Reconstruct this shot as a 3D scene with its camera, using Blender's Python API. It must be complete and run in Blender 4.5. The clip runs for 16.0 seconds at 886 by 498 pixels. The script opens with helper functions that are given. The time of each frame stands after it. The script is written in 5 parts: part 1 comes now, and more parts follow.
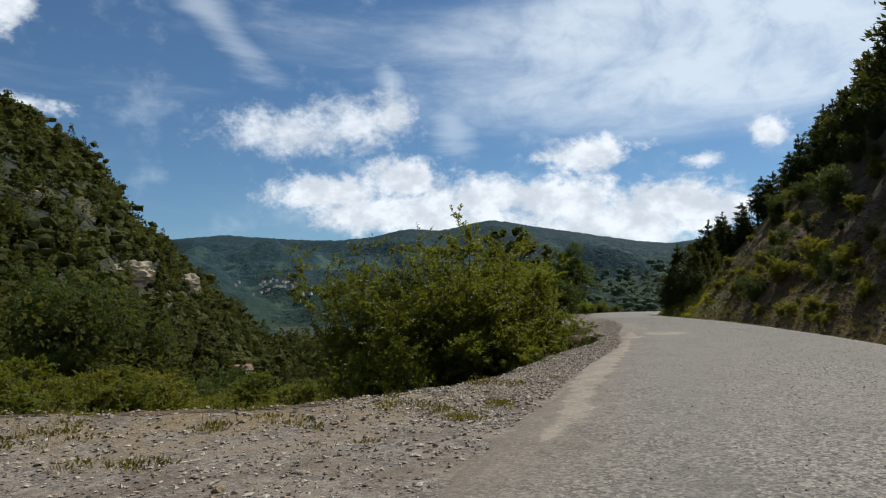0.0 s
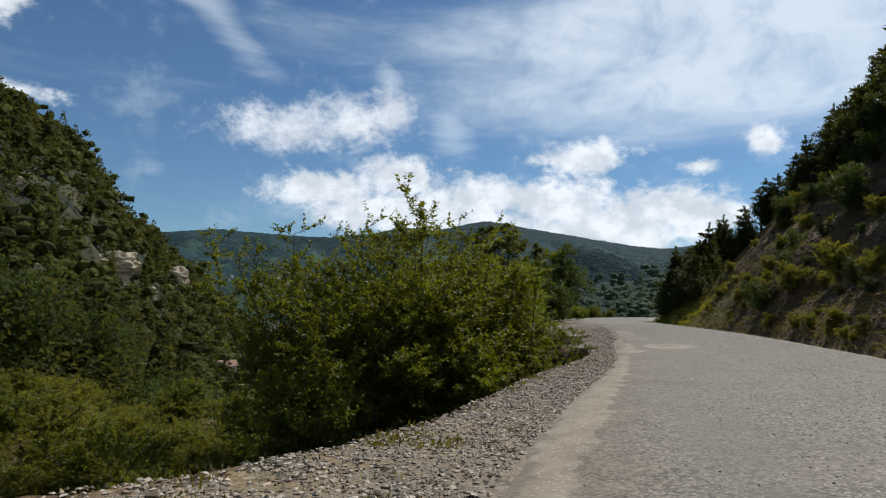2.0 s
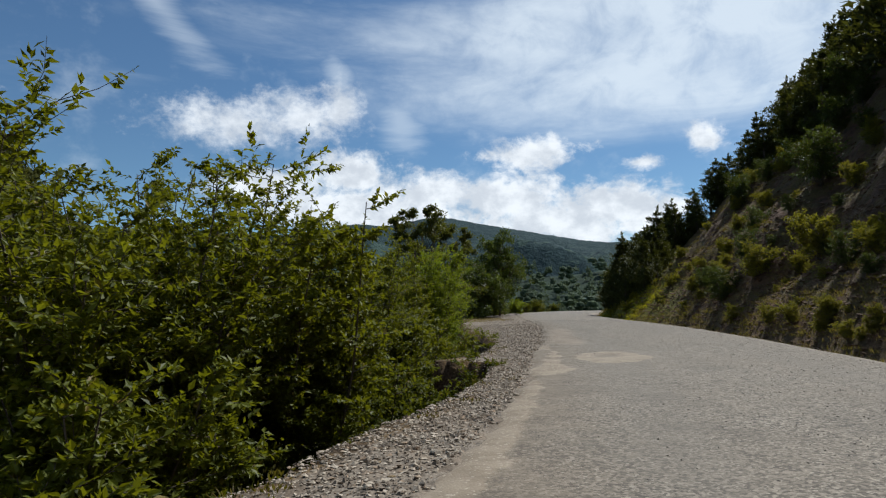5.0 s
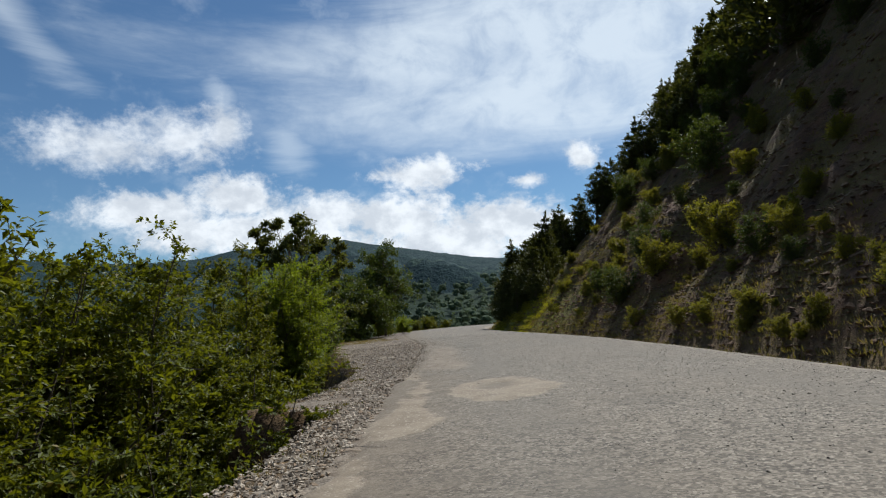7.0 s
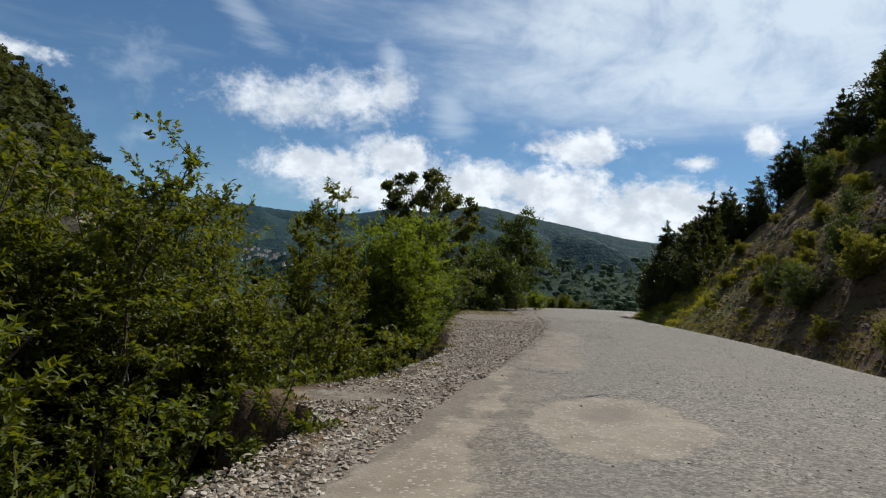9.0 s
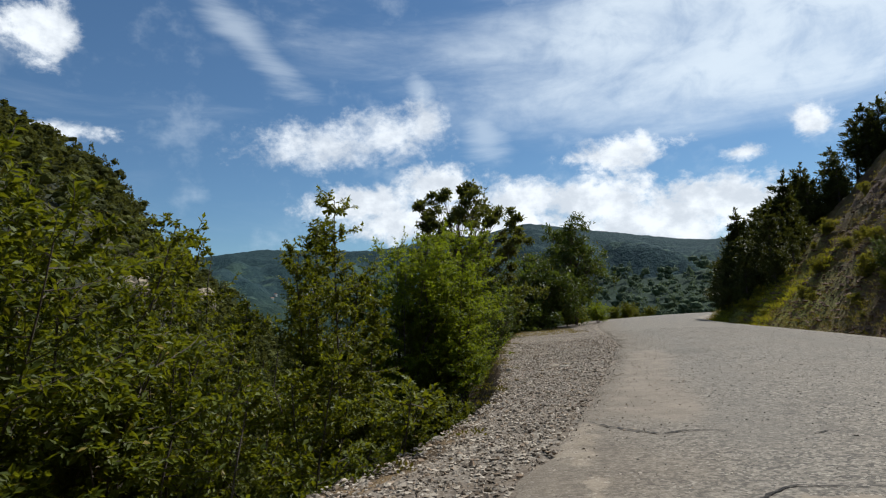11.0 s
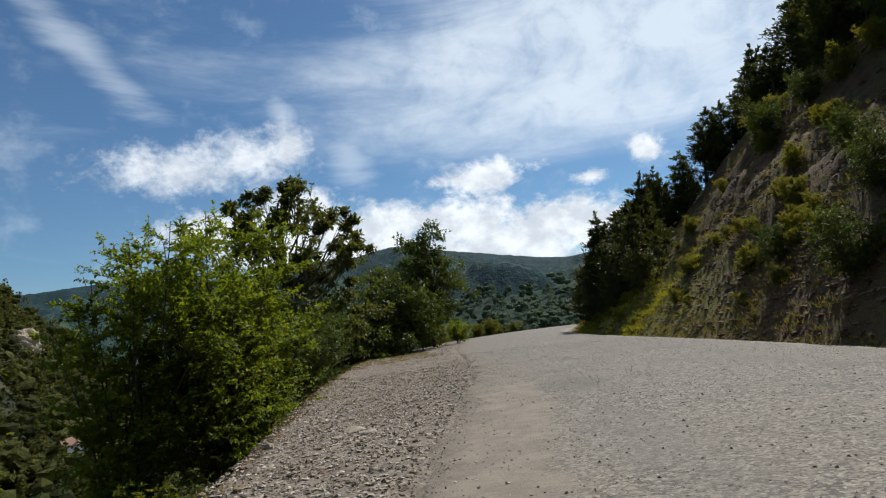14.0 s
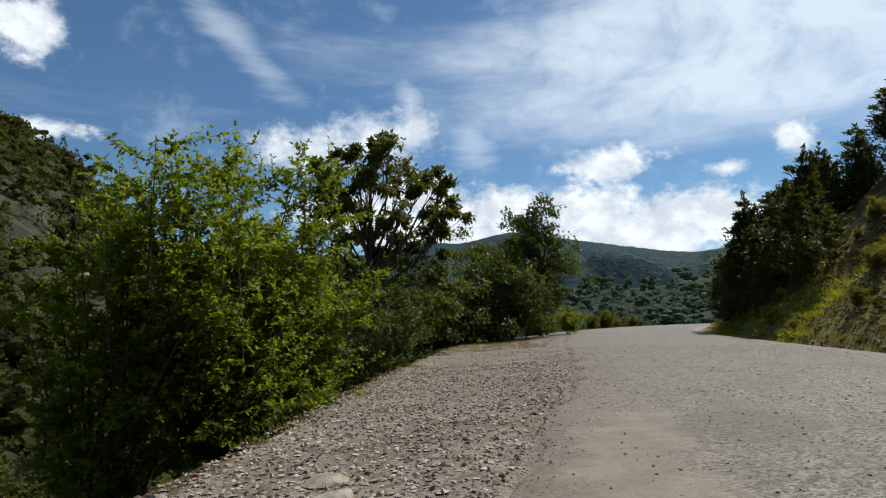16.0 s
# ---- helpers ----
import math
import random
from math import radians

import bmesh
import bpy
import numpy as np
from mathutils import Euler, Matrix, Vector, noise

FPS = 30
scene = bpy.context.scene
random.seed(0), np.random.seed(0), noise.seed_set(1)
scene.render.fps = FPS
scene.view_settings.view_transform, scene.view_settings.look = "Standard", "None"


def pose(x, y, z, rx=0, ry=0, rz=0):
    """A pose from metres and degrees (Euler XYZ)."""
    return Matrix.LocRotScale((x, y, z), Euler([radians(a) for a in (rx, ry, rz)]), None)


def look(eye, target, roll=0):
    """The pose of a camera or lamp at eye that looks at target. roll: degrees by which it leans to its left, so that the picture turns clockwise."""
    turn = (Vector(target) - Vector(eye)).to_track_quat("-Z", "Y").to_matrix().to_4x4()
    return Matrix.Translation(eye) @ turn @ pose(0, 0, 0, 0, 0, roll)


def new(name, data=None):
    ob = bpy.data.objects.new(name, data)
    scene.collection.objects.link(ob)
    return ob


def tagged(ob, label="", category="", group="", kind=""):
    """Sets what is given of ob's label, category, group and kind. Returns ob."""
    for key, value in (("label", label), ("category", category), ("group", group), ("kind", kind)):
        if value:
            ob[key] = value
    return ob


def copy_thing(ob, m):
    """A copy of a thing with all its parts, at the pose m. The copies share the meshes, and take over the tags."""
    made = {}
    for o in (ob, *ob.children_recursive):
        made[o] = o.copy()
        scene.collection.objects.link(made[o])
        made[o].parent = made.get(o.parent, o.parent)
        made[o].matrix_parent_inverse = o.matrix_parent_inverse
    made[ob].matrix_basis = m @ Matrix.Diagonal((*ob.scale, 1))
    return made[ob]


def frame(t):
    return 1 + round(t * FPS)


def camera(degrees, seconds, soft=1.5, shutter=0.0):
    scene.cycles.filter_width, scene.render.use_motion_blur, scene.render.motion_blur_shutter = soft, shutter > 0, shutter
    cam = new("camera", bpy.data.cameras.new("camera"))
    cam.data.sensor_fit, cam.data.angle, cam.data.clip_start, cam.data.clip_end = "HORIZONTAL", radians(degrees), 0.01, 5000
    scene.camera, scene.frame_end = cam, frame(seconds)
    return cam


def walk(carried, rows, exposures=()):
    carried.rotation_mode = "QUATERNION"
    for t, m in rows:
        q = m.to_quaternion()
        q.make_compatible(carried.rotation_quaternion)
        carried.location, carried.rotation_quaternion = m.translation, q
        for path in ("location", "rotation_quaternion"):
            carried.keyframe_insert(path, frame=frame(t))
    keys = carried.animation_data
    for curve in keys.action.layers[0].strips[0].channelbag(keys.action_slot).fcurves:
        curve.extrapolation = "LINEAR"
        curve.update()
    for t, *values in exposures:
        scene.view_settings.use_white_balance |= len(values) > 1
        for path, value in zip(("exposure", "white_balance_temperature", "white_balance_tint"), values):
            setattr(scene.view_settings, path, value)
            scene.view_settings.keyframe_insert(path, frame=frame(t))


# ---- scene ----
# ---- the camera and its ride along the road ----
cam = camera(72.6, 16.0, soft=1.2)
ROWS = [
    (0.0, 0.054, 0.361, 0.954, -0.06, 5.24, 0.28), (0.5, 0.291, 1.108, 0.976, -2.45, 5.67, 0.87),
    (1.0, 0.435, 1.840, 0.980, -2.24, 4.98, -1.95), (1.5, 0.609, 2.573, 0.989, 0.29, 4.69, -2.07),
    (2.0, 0.844, 3.340, 1.004, -0.69, 5.23, -1.21), (2.5, 1.165, 4.133, 1.016, -4.71, 5.62, 0.21),
    (3.0, 1.430, 4.975, 0.979, -5.60, 5.64, 0.67), (3.2, 1.568, 5.337, 0.984, -7.53, 5.64, 0.50),
    (5.3, 3.260, 9.380, 0.998, -3.82, 4.78, -0.52), (5.5, 3.405, 9.749, 0.978, -1.93, 4.72, -0.99),
    (6.0, 3.738, 10.689, 0.935, -8.17, 6.15, 2.38), (6.5, 4.075, 11.512, 0.905, -9.54, 6.34, 3.22),
    (7.0, 4.418, 12.303, 0.878, -14.95, 6.55, 3.12), (7.5, 4.757, 12.933, 0.891, -15.76, 6.74, 2.45),
    (8.0, 4.983, 13.467, 0.899, -15.82, 5.83, -0.89), (8.5, 5.252, 14.029, 0.925, -6.96, 4.03, -3.74),
    (9.0, 5.453, 14.668, 0.926, -1.59, 3.67, -4.27), (9.2, 5.531, 14.936, 0.935, 0.87, 3.01, -6.15),
    (11.3, 5.798, 17.689, 0.937, 3.73, 6.22, 2.65), (11.5, 5.867, 18.010, 0.933, 4.07, 6.25, 2.20),
    (12.0, 6.126, 18.947, 0.895, 0.35, 6.56, 3.50), (12.5, 6.360, 19.780, 0.863, -2.38, 6.61, 4.26),
    (13.0, 6.500, 20.417, 0.855, -1.68, 5.87, 1.95), (13.5, 6.699, 21.062, 0.854, -0.77, 6.44, 3.58),
    (14.0, 6.998, 21.799, 0.851, -8.60, 7.39, 5.47), (14.5, 7.218, 22.506, 0.827, -10.11, 6.07, 3.24),
    (15.0, 7.375, 23.259, 0.775, -1.83, 3.70, 0.77), (15.5, 7.500, 23.968, 0.776, 1.13, 4.12, -1.30),
    (16.0, 7.717, 24.718, 0.777, 2.10, 6.58, 1.10),
]
walk(cam, [(t, pose(x, y, z, 90 + pitch, roll, yaw)) for t, x, y, z, yaw, pitch, roll in ROWS], [(0.0, 0.0, 6150.0, 8.0), (9.0, 0.0, 6150.0, 8.0), (12.5, 0.15, 6200.0, 8.0), (14.5, 0.06, 6200.0, 8.0), (16.0, 0.10, 6200.0, 8.0)])

# ---- sky, sun ----
SUN_AZ, SUN_EL = 46.0, 50.0          # degrees clockwise from +y, and above the horizon

# small patches of cumulus: azimuth, elevation, half width, half height, in degrees
CUMULUS = [
    (-3.5, 11.8, 4.4, 2.1), (-10.8, 10.4, 5.4, 1.9), (-8.0, 8.6, 3.6, 2.2), (4.2, 10.0, 4.2, 2.2), (11.6, 9.6, 5.6, 2.6),
    (21.5, 8.8, 5.6, 2.3), (16.6, 7.4, 9.4, 2.8), (-1.4, 8.7, 7.0, 2.4), (25.4, 8.1, 2.2, 1.7), (13.6, 13.8, 4.4, 1.5),
    (23.7, 12.5, 1.3, 0.65), (29.1, 14.4, 1.6, 1.35), (-37.5, 23.0, 2.8, 2.4), (-36.0, 15.6, 3.0, 0.8), (4.0, 7.6, 8.0, 1.8),
]


class Graph:
    """Short-hand for building node trees."""

    def __init__(self, tree):
        self.tree = tree
        tree.nodes.clear()

    def node(self, kind, links=None, **props):
        n = self.tree.nodes.new(kind)
        for k, v in props.items():
            setattr(n, k, v)
        for k, v in (links or {}).items():
            sock = n.inputs[k]
            if isinstance(v, bpy.types.NodeSocket):
                self.tree.links.new(v, sock)
            else:
                sock.default_value = v
        return n

    def math(self, op, a, b=0.0, c=0.0, clamp=False):
        n = self.node("ShaderNodeMath", {0: a, 1: b, 2: c}, operation=op, use_clamp=clamp)
        return n.outputs[0]

    def step(self, v, lo, hi, to0=0.0, to1=1.0):
        n = self.node("ShaderNodeMapRange", {0: v, 1: lo, 2: hi, 3: to0, 4: to1}, interpolation_type="SMOOTHSTEP")
        return n.outputs[0]

    def mix(self, f, a, b):
        n = self.node("ShaderNodeMix", data_type="RGBA")
        for i, v in ((0, f), (6, a), (7, b)):
            if isinstance(v, bpy.types.NodeSocket):
                self.tree.links.new(v, n.inputs[i])
            else:
                n.inputs[i].default_value = v if i == 0 else (*v[:3], 1.0)
        return n.outputs[2]

    def noise(self, vec, scale, detail=4.0, rough=0.55, dist=0.0):
        n = self.node("ShaderNodeTexNoise", {"Vector": vec, "Scale": scale, "Detail": detail, "Roughness": rough, "Distortion": dist})
        return n.outputs[0]


def make_world():
    world = bpy.data.worlds.new("sky")
    scene.world = world
    world.use_nodes = True
    g = Graph(world.node_tree)
    sky = g.node("ShaderNodeTexSky", sky_type="NISHITA", sun_disc=False, sun_elevation=radians(SUN_EL), sun_rotation=radians(SUN_AZ),
                 altitude=700.0, air_density=1.05, dust_density=0.35, ozone_density=2.2)
    blue = g.node("ShaderNodeMix", data_type="RGBA", blend_type="MULTIPLY")
    g.tree.links.new(sky.outputs[0], blue.inputs[6])
    blue.inputs[0].default_value, blue.inputs[7].default_value = 1.0, (0.81, 0.99, 1.08, 1.0)
    way = g.node("ShaderNodeTexCoord").outputs["Generated"]
    sep = g.node("ShaderNodeSeparateXYZ", {0: way})
    az = g.math("MULTIPLY", g.math("ARCTAN2", sep.outputs[0], sep.outputs[1]), 57.29578)
    el = g.math("MULTIPLY", g.math("ARCSINE", sep.outputs[2]), 57.29578)
    flat = g.node("ShaderNodeCombineXYZ", {0: az, 1: g.math("MULTIPLY", el, 1.25), 2: 0.0}).outputs[0]
    shape = None
    for a, e, w, h in CUMULUS:
        dx = g.math("DIVIDE", g.math("SUBTRACT", az, a), w)
        dy = g.math("DIVIDE", g.math("SUBTRACT", el, e), h)
        d = g.math("SUBTRACT", 1.0, g.math("SQRT", g.math("ADD", g.math("MULTIPLY", dx, dx), g.math("MULTIPLY", dy, dy))))
        d = g.math("MULTIPLY", d, min(1.0, 0.35 + 0.35 * h))
        shape = d if shape is None else g.math("SMOOTH_MAX", shape, d, 0.12)
    puff = g.noise(flat, 0.36, 8.0, 0.64, 0.25)
    fine = g.noise(flat, 1.5, 5.0, 0.6)
    body = g.math("ADD", shape, g.math("MULTIPLY", g.math("SUBTRACT", puff, 0.5), 2.0))
    body = g.math("ADD", body, g.math("MULTIPLY", g.math("SUBTRACT", fine, 0.5), 0.5))
    cum = g.step(body, -0.25, 0.46)
    # thin high veil drawn out towards the upper right
    turn = g.node("ShaderNodeMapping", {0: flat, "Rotation": (0, 0, radians(-30)), "Scale": (0.038, 0.115, 1.0)}).outputs[0]
    veil = g.noise(turn, 1.0, 7.0, 0.60, 0.5)
    where = g.math("MULTIPLY", g.step(az, -12.0, 22.0, 0.0, 0.52), g.step(el, 11.0, 21.0))
    thin = g.math("MULTIPLY", g.step(g.math("ADD", veil, where), 0.50, 1.08), g.step(g.noise(flat, 0.22, 6.0, 0.62, 0.4), 0.22, 0.60, 0.55, 1.0))
    # a spout of thin cloud over the middle patch, and one wisp
    spout = g.node("ShaderNodeMapping", {0: flat, "Rotation": (0, 0, radians(-64)), "Location": (1.0, 2.0, 0), "Scale": (0.07, 0.30, 1.0)}).outputs[0]
    puffy = g.noise(spout, 1.0, 6.0, 0.62, 0.4)
    def patch(a0, e0, w, h, lean):
        dx = g.math("DIVIDE", g.math("SUBTRACT", g.math("SUBTRACT", az, a0), g.math("MULTIPLY", g.math("SUBTRACT", el, e0), lean)), w)
        dy = g.math("DIVIDE", g.math("SUBTRACT", el, e0), h)
        return g.math("SUBTRACT", 1.0, g.math("SQRT", g.math("ADD", g.math("MULTIPLY", dx, dx), g.math("MULTIPLY", dy, dy))))
    wisps = g.math("MAXIMUM", patch(-4.8, 20.2, 1.5, 4.0, -0.32), patch(-21.5, 24.8, 2.6, 4.6, -1.15))
    wisps = g.math("MAXIMUM", wisps, patch(1.0, 17.0, 2.5, 5.0, -0.2))
    soft = g.math("SMOOTH_MAX", patch(-14.0, 15.9, 6.5, 2.1, 0.5), g.math("SMOOTH_MAX", patch(-8.2, 16.8, 5.0, 2.3, 0.3), patch(-4.8, 17.6, 2.4, 2.4, 0.0), 0.2), 0.2)
    soft = g.math("ADD", soft, g.math("ADD", g.math("MULTIPLY", g.math("SUBTRACT", puff, 0.5), 2.2), g.math("MULTIPLY", g.math("SUBTRACT", fine, 0.5), 1.0)))
    cum = g.math("MAXIMUM", cum, g.math("MULTIPLY", g.step(soft, -0.38, 0.95), 0.90))
    thin3 = g.math("MULTIPLY", g.step(g.math("ADD", wisps, g.math("MULTIPLY", g.math("SUBTRACT", puffy, 0.5), 2.4)), -0.25, 1.1), 0.50)
    low_left = g.math("MULTIPLY", g.step(g.noise(flat, 0.16, 5.0, 0.6), 0.50, 0.75), 0.30)
    thin = g.math("MAXIMUM", g.math("MAXIMUM", thin, thin3), low_left)
    # bellies of the cumulus are greyer than their crowns
    shade = g.step(g.noise(flat, 0.30, 5.0, 0.6), 0.35, 0.65, 0.0, 1.0)
    white = g.mix(shade, (9.8, 10.2, 10.8), (14.0, 14.2, 14.4))
    col = g.mix(g.math("MULTIPLY", thin, 0.80), blue.outputs[2], (12.0, 12.9, 13.6))
    col = g.mix(g.math("MULTIPLY", cum, 0.95), col, white)
    bg = g.node("ShaderNodeBackground", {0: col, 1: 0.07})
    g.node("ShaderNodeOutputWorld", {0: bg.outputs[0]})


make_world()
sun = new("sun", bpy.data.lights.new("sun", "SUN"))
sun.data.energy, sun.data.angle, sun.data.color = 4.4, radians(0.6), (1.0, 0.96, 0.90)
a, e = radians(SUN_AZ), radians(SUN_EL)
sun.matrix_world = look((0, 0, 60), (-math.sin(a) * math.cos(e), -math.cos(a) * math.cos(e), 60 - math.sin(e)))


# ---- materials ----
def material(name):
    m = bpy.data.materials.new(name)
    m.use_nodes = True
    return m, Graph(m.node_tree)


def finish(g, col, rough=0.9, height=None, strength=0.5, dist=0.02, spec=0.3, translucent=None, amount=0.0):
    links = {"Base Color": col if isinstance(col, bpy.types.NodeSocket) else (*col, 1.0), "Roughness": rough, "Specular IOR Level": spec}
    if height is not None:
        links["Normal"] = g.node("ShaderNodeBump", {"Height": height, "Strength": strength, "Distance": dist}).outputs[0]
    out = g.node("ShaderNodeBsdfPrincipled", links).outputs[0]
    if amount:
        t = g.node("ShaderNodeBsdfTranslucent", {0: translucent})
        out = g.node("ShaderNodeMixShader", {0: amount, 1: out, 2: t.outputs[0]}).outputs[0]
    g.node("ShaderNodeOutputMaterial", {0: out})


def leaf_material(name, dark, light, old=(0.20, 0.15, 0.03), amount=0.45, gloss=0.52, patch_size=1.1):
    m, g = material(name)
    isle = g.node("ShaderNodeNewGeometry").outputs["Random Per Island"]
    pos = g.node("ShaderNodeTexCoord").outputs["Object"]
    patch = g.noise(pos, patch_size, 3.0, 0.6)
    f = g.math("ADD", g.math("MULTIPLY", isle, 0.6), g.math("MULTIPLY", g.step(patch, 0.3, 0.7), 0.4))
    col = g.mix(f, dark, light)
    col = g.mix(g.step(isle, 0.965, 0.98), col, old)
    lit = g.mix(0.6, col, (light[0] * 2.6, light[1] * 2.3, light[2] * 0.7))
    finish(g, col, gloss, spec=0.2, translucent=lit, amount=amount)
    return m


def plain_material(name, a, b, scale=3.0, rough=0.9, bump=0.4, dist=0.02, spec=0.2):
    m, g = material(name)
    pos = g.node("ShaderNodeTexCoord").outputs["Object"]
    n1, n2 = g.noise(pos, scale, 6.0, 0.65), g.noise(pos, scale * 9, 4.0, 0.6)
    f = g.step(g.math("ADD", g.math("MULTIPLY", n1, 0.65), g.math("MULTIPLY", n2, 0.35)), 0.32, 0.68)
    finish(g, g.mix(f, a, b), rough, n2, bump, dist, spec)
    return m


LEAF = leaf_material("hornbeam_leaf", (0.023, 0.036, 0.004), (0.152, 0.172, 0.012), amount=0.33)
# darker copy of the hornbeam leaf: shade on the near side, put into colour
LEAF_SHADED = leaf_material("shaded_hornbeam_leaf", (0.026, 0.042, 0.006), (0.128, 0.148, 0.012), amount=0.34)
LEAF_BRIGHT = leaf_material("young_leaf", (0.040, 0.070, 0.007), (0.165, 0.216, 0.015), amount=0.44)
LEAF_OAK = leaf_material("oak_leaf", (0.030, 0.044, 0.012), (0.098, 0.112, 0.026), amount=0.35)
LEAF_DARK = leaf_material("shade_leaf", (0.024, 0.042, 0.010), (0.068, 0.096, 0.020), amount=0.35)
NEEDLE = leaf_material("pine_needle", (0.022, 0.032, 0.009), (0.078, 0.089, 0.021), old=(0.06, 0.05, 0.02), amount=0.2, gloss=0.55)
SCRUB = leaf_material("scrub_leaf", (0.055, 0.070, 0.010), (0.180, 0.180, 0.026), old=(0.20, 0.14, 0.05), amount=0.45, gloss=0.6)
GRASS_GREEN = leaf_material("weed_green", (0.040, 0.044, 0.010), (0.120, 0.108, 0.026), old=(0.18, 0.14, 0.06), amount=0.4, gloss=0.6)
GRASS_BRIGHT = leaf_material("fresh_grass", (0.110, 0.120, 0.010), (0.300, 0.300, 0.026), old=(0.24, 0.20, 0.05), amount=0.35, gloss=0.65)
GRASS_DRY = leaf_material("dry_grass", (0.09, 0.075, 0.035), (0.20, 0.165, 0.085), old=(0.10, 0.11, 0.03), amount=0.35, gloss=0.7)
BARK = plain_material("bark", (0.045, 0.036, 0.028), (0.14, 0.115, 0.09), 12.0)


def stone_material():
    m, g = material("stone")
    pos = g.node("ShaderNodeTexCoord").outputs["Object"]
    one = g.node("ShaderNodeObjectInfo").outputs["Random"]
    n1, n2 = g.noise(pos, 3.0, 6.0, 0.65), g.noise(pos, 26.0, 4.0, 0.6)
    pale = g.mix(g.step(n1, 0.3, 0.7), (0.22, 0.19, 0.15), (0.42, 0.37, 0.30))
    ochre = g.mix(g.step(n1, 0.3, 0.7), (0.15, 0.108, 0.06), (0.34, 0.25, 0.14))
    finish(g, g.mix(g.step(one, 0.45, 0.75), pale, ochre), 0.9, n2, 0.5, 0.02, 0.2)
    return m


STONE = stone_material()
ROCK = plain_material("rock", (0.19, 0.150, 0.100), (0.46, 0.375, 0.260), 0.5, 0.9, 0.8, 0.05)


# ---- plan: edges of road and verge, in metres ----
LEFT_EDGE = [(-14.0, -30.0), (-5.4, -12.0), (-1.9, -2.0), (0.0, 3.3), (1.4, 7.0), (2.6, 10.3), (3.9, 13.5), (4.9, 16.5), (5.75, 19.5), (6.45, 22.3),
             (7.3, 25.5), (8.2, 29.0), (9.1, 33.0), (9.9, 38.0), (10.6, 43.0), (11.7, 49.0), (13.2, 55.0), (15.6, 61.0), (19.2, 66.5), (24.5, 71.5), (36.0, 77.0), (75.0, 86.0)]
VERGE_EDGE = [(-60.0, -4.0), (-20.0, 4.6), (-8.0, 5.8), (-3.5, 6.1), (-2.0, 6.25), (-1.0, 6.65), (-0.3, 7.3), (0.5, 8.5), (1.4, 10.4), (2.1, 12.2), (2.8, 13.8), (3.5, 15.1),
              (4.05, 16.3), (4.4, 17.3), (4.6, 18.2), (4.7, 18.9), (4.62, 19.4), (4.3, 19.72), (3.95, 19.9), (3.9, 20.15), (4.25, 20.45), (4.75, 20.9), (5.15, 21.8), (5.4, 22.6), (5.8, 24.4), (6.0, 28.0), (6.1, 32.0), (6.3, 35.0), (6.8, 41.0), (7.6, 46.0), (9.3, 50.5),
              (11.6, 56.5), (14.2, 62.5), (18.0, 68.3), (23.5, 73.6), (35.5, 79.2), (75.0, 88.5)]


def dense(points, step=0.25):
    """A smooth curve through the points, sampled evenly."""
    p = [Vector((x, y, 0)) for x, y in points]
    out = []
    for i in range(len(p) - 1):
        a, b, c, d = p[max(i - 1, 0)], p[i], p[i + 1], p[min(i + 2, len(p) - 1)]
        n = max(2, int((c - b).length / step))
        for k in range(n):
            t = k / n
            out.append(0.5 * ((2 * b) + (c - a) * t + (2 * a - 5 * b + 4 * c - d) * t * t + (3 * b - a - 3 * c + d) * t ** 3))
    out.append(p[-1])
    return np.array([(v.x, v.y) for v in out])


LEFT = dense(LEFT_EDGE)
TANGENT = np.gradient(LEFT, axis=0)
TANGENT /= np.linalg.norm(TANGENT, axis=1)[:, None]
for _ in range(12):
    TANGENT[1:-1] = (TANGENT[:-2] + 2 * TANGENT[1:-1] + TANGENT[2:]) / 4
NORMAL = np.stack([TANGENT[:, 1], -TANGENT[:, 0]], 1)
WIDTH = np.interp(LEFT[:, 1], [-30, 5, 25, 45, 60], [5.3, 5.4, 5.9, 5.6, 5.6])
RIGHT = LEFT + NORMAL * WIDTH[:, None]
VERGE = dense(VERGE_EDGE)


def side(curve, x, y):
    """Distance from a curve that runs ahead: positive to its right, negative to its left; and the index of its nearest point."""
    t = np.gradient(curve, axis=0)
    d = np.empty(len(x))
    idx = np.empty(len(x), int)
    for i in range(0, len(x), 20000):
        dx, dy = x[i:i + 20000, None] - curve[None, :, 0], y[i:i + 20000, None] - curve[None, :, 1]
        q = dx * dx + dy * dy
        k = q.argmin(1)
        r = np.arange(len(k))
        s = np.sign(dx[r, k] * t[k, 1] - dy[r, k] * t[k, 0])
        d[i:i + 20000], idx[i:i + 20000] = np.sqrt(q[r, k]) * s, k
    return d, idx


def fbm(x, y, z=0.0, scale=1.0, octaves=4, seed=0):
    """Smooth noise from summed sines, for many points at once; about -1 to 1."""
    rng = np.random.RandomState(seed)
    out, amp, tot = np.zeros_like(x), 1.0, 0.0
    for o in range(octaves):
        f = 2.0 ** o / scale
        for _ in range(5):
            a = rng.uniform(0, 2 * np.pi)
            k = f * rng.uniform(0.7, 1.4)
            c, s = np.cos(a), np.sin(a)
            out += amp * np.sin(2 * np.pi * k * (c * x + s * y + 0.6 * z) + rng.uniform(0, 7) + 1.3 * np.sin(2 * np.pi * k * 0.6 * (-s * x + c * y) + rng.uniform(0, 7)))
        tot += amp * 5
        amp *= 0.5
    return out / tot * 2.2


HILL_AZ = [-180, -120, -75, -50, -37, -30.8, -27.2, -24.5, -21.2, -18.0, -14.8, -10, 0, 180]
HILL_EL = [0, 4, 20, 20, 15.2, 11.9, 6.6, 4.2, 1.0, -2.0, -5.0, -10, -14, -14]


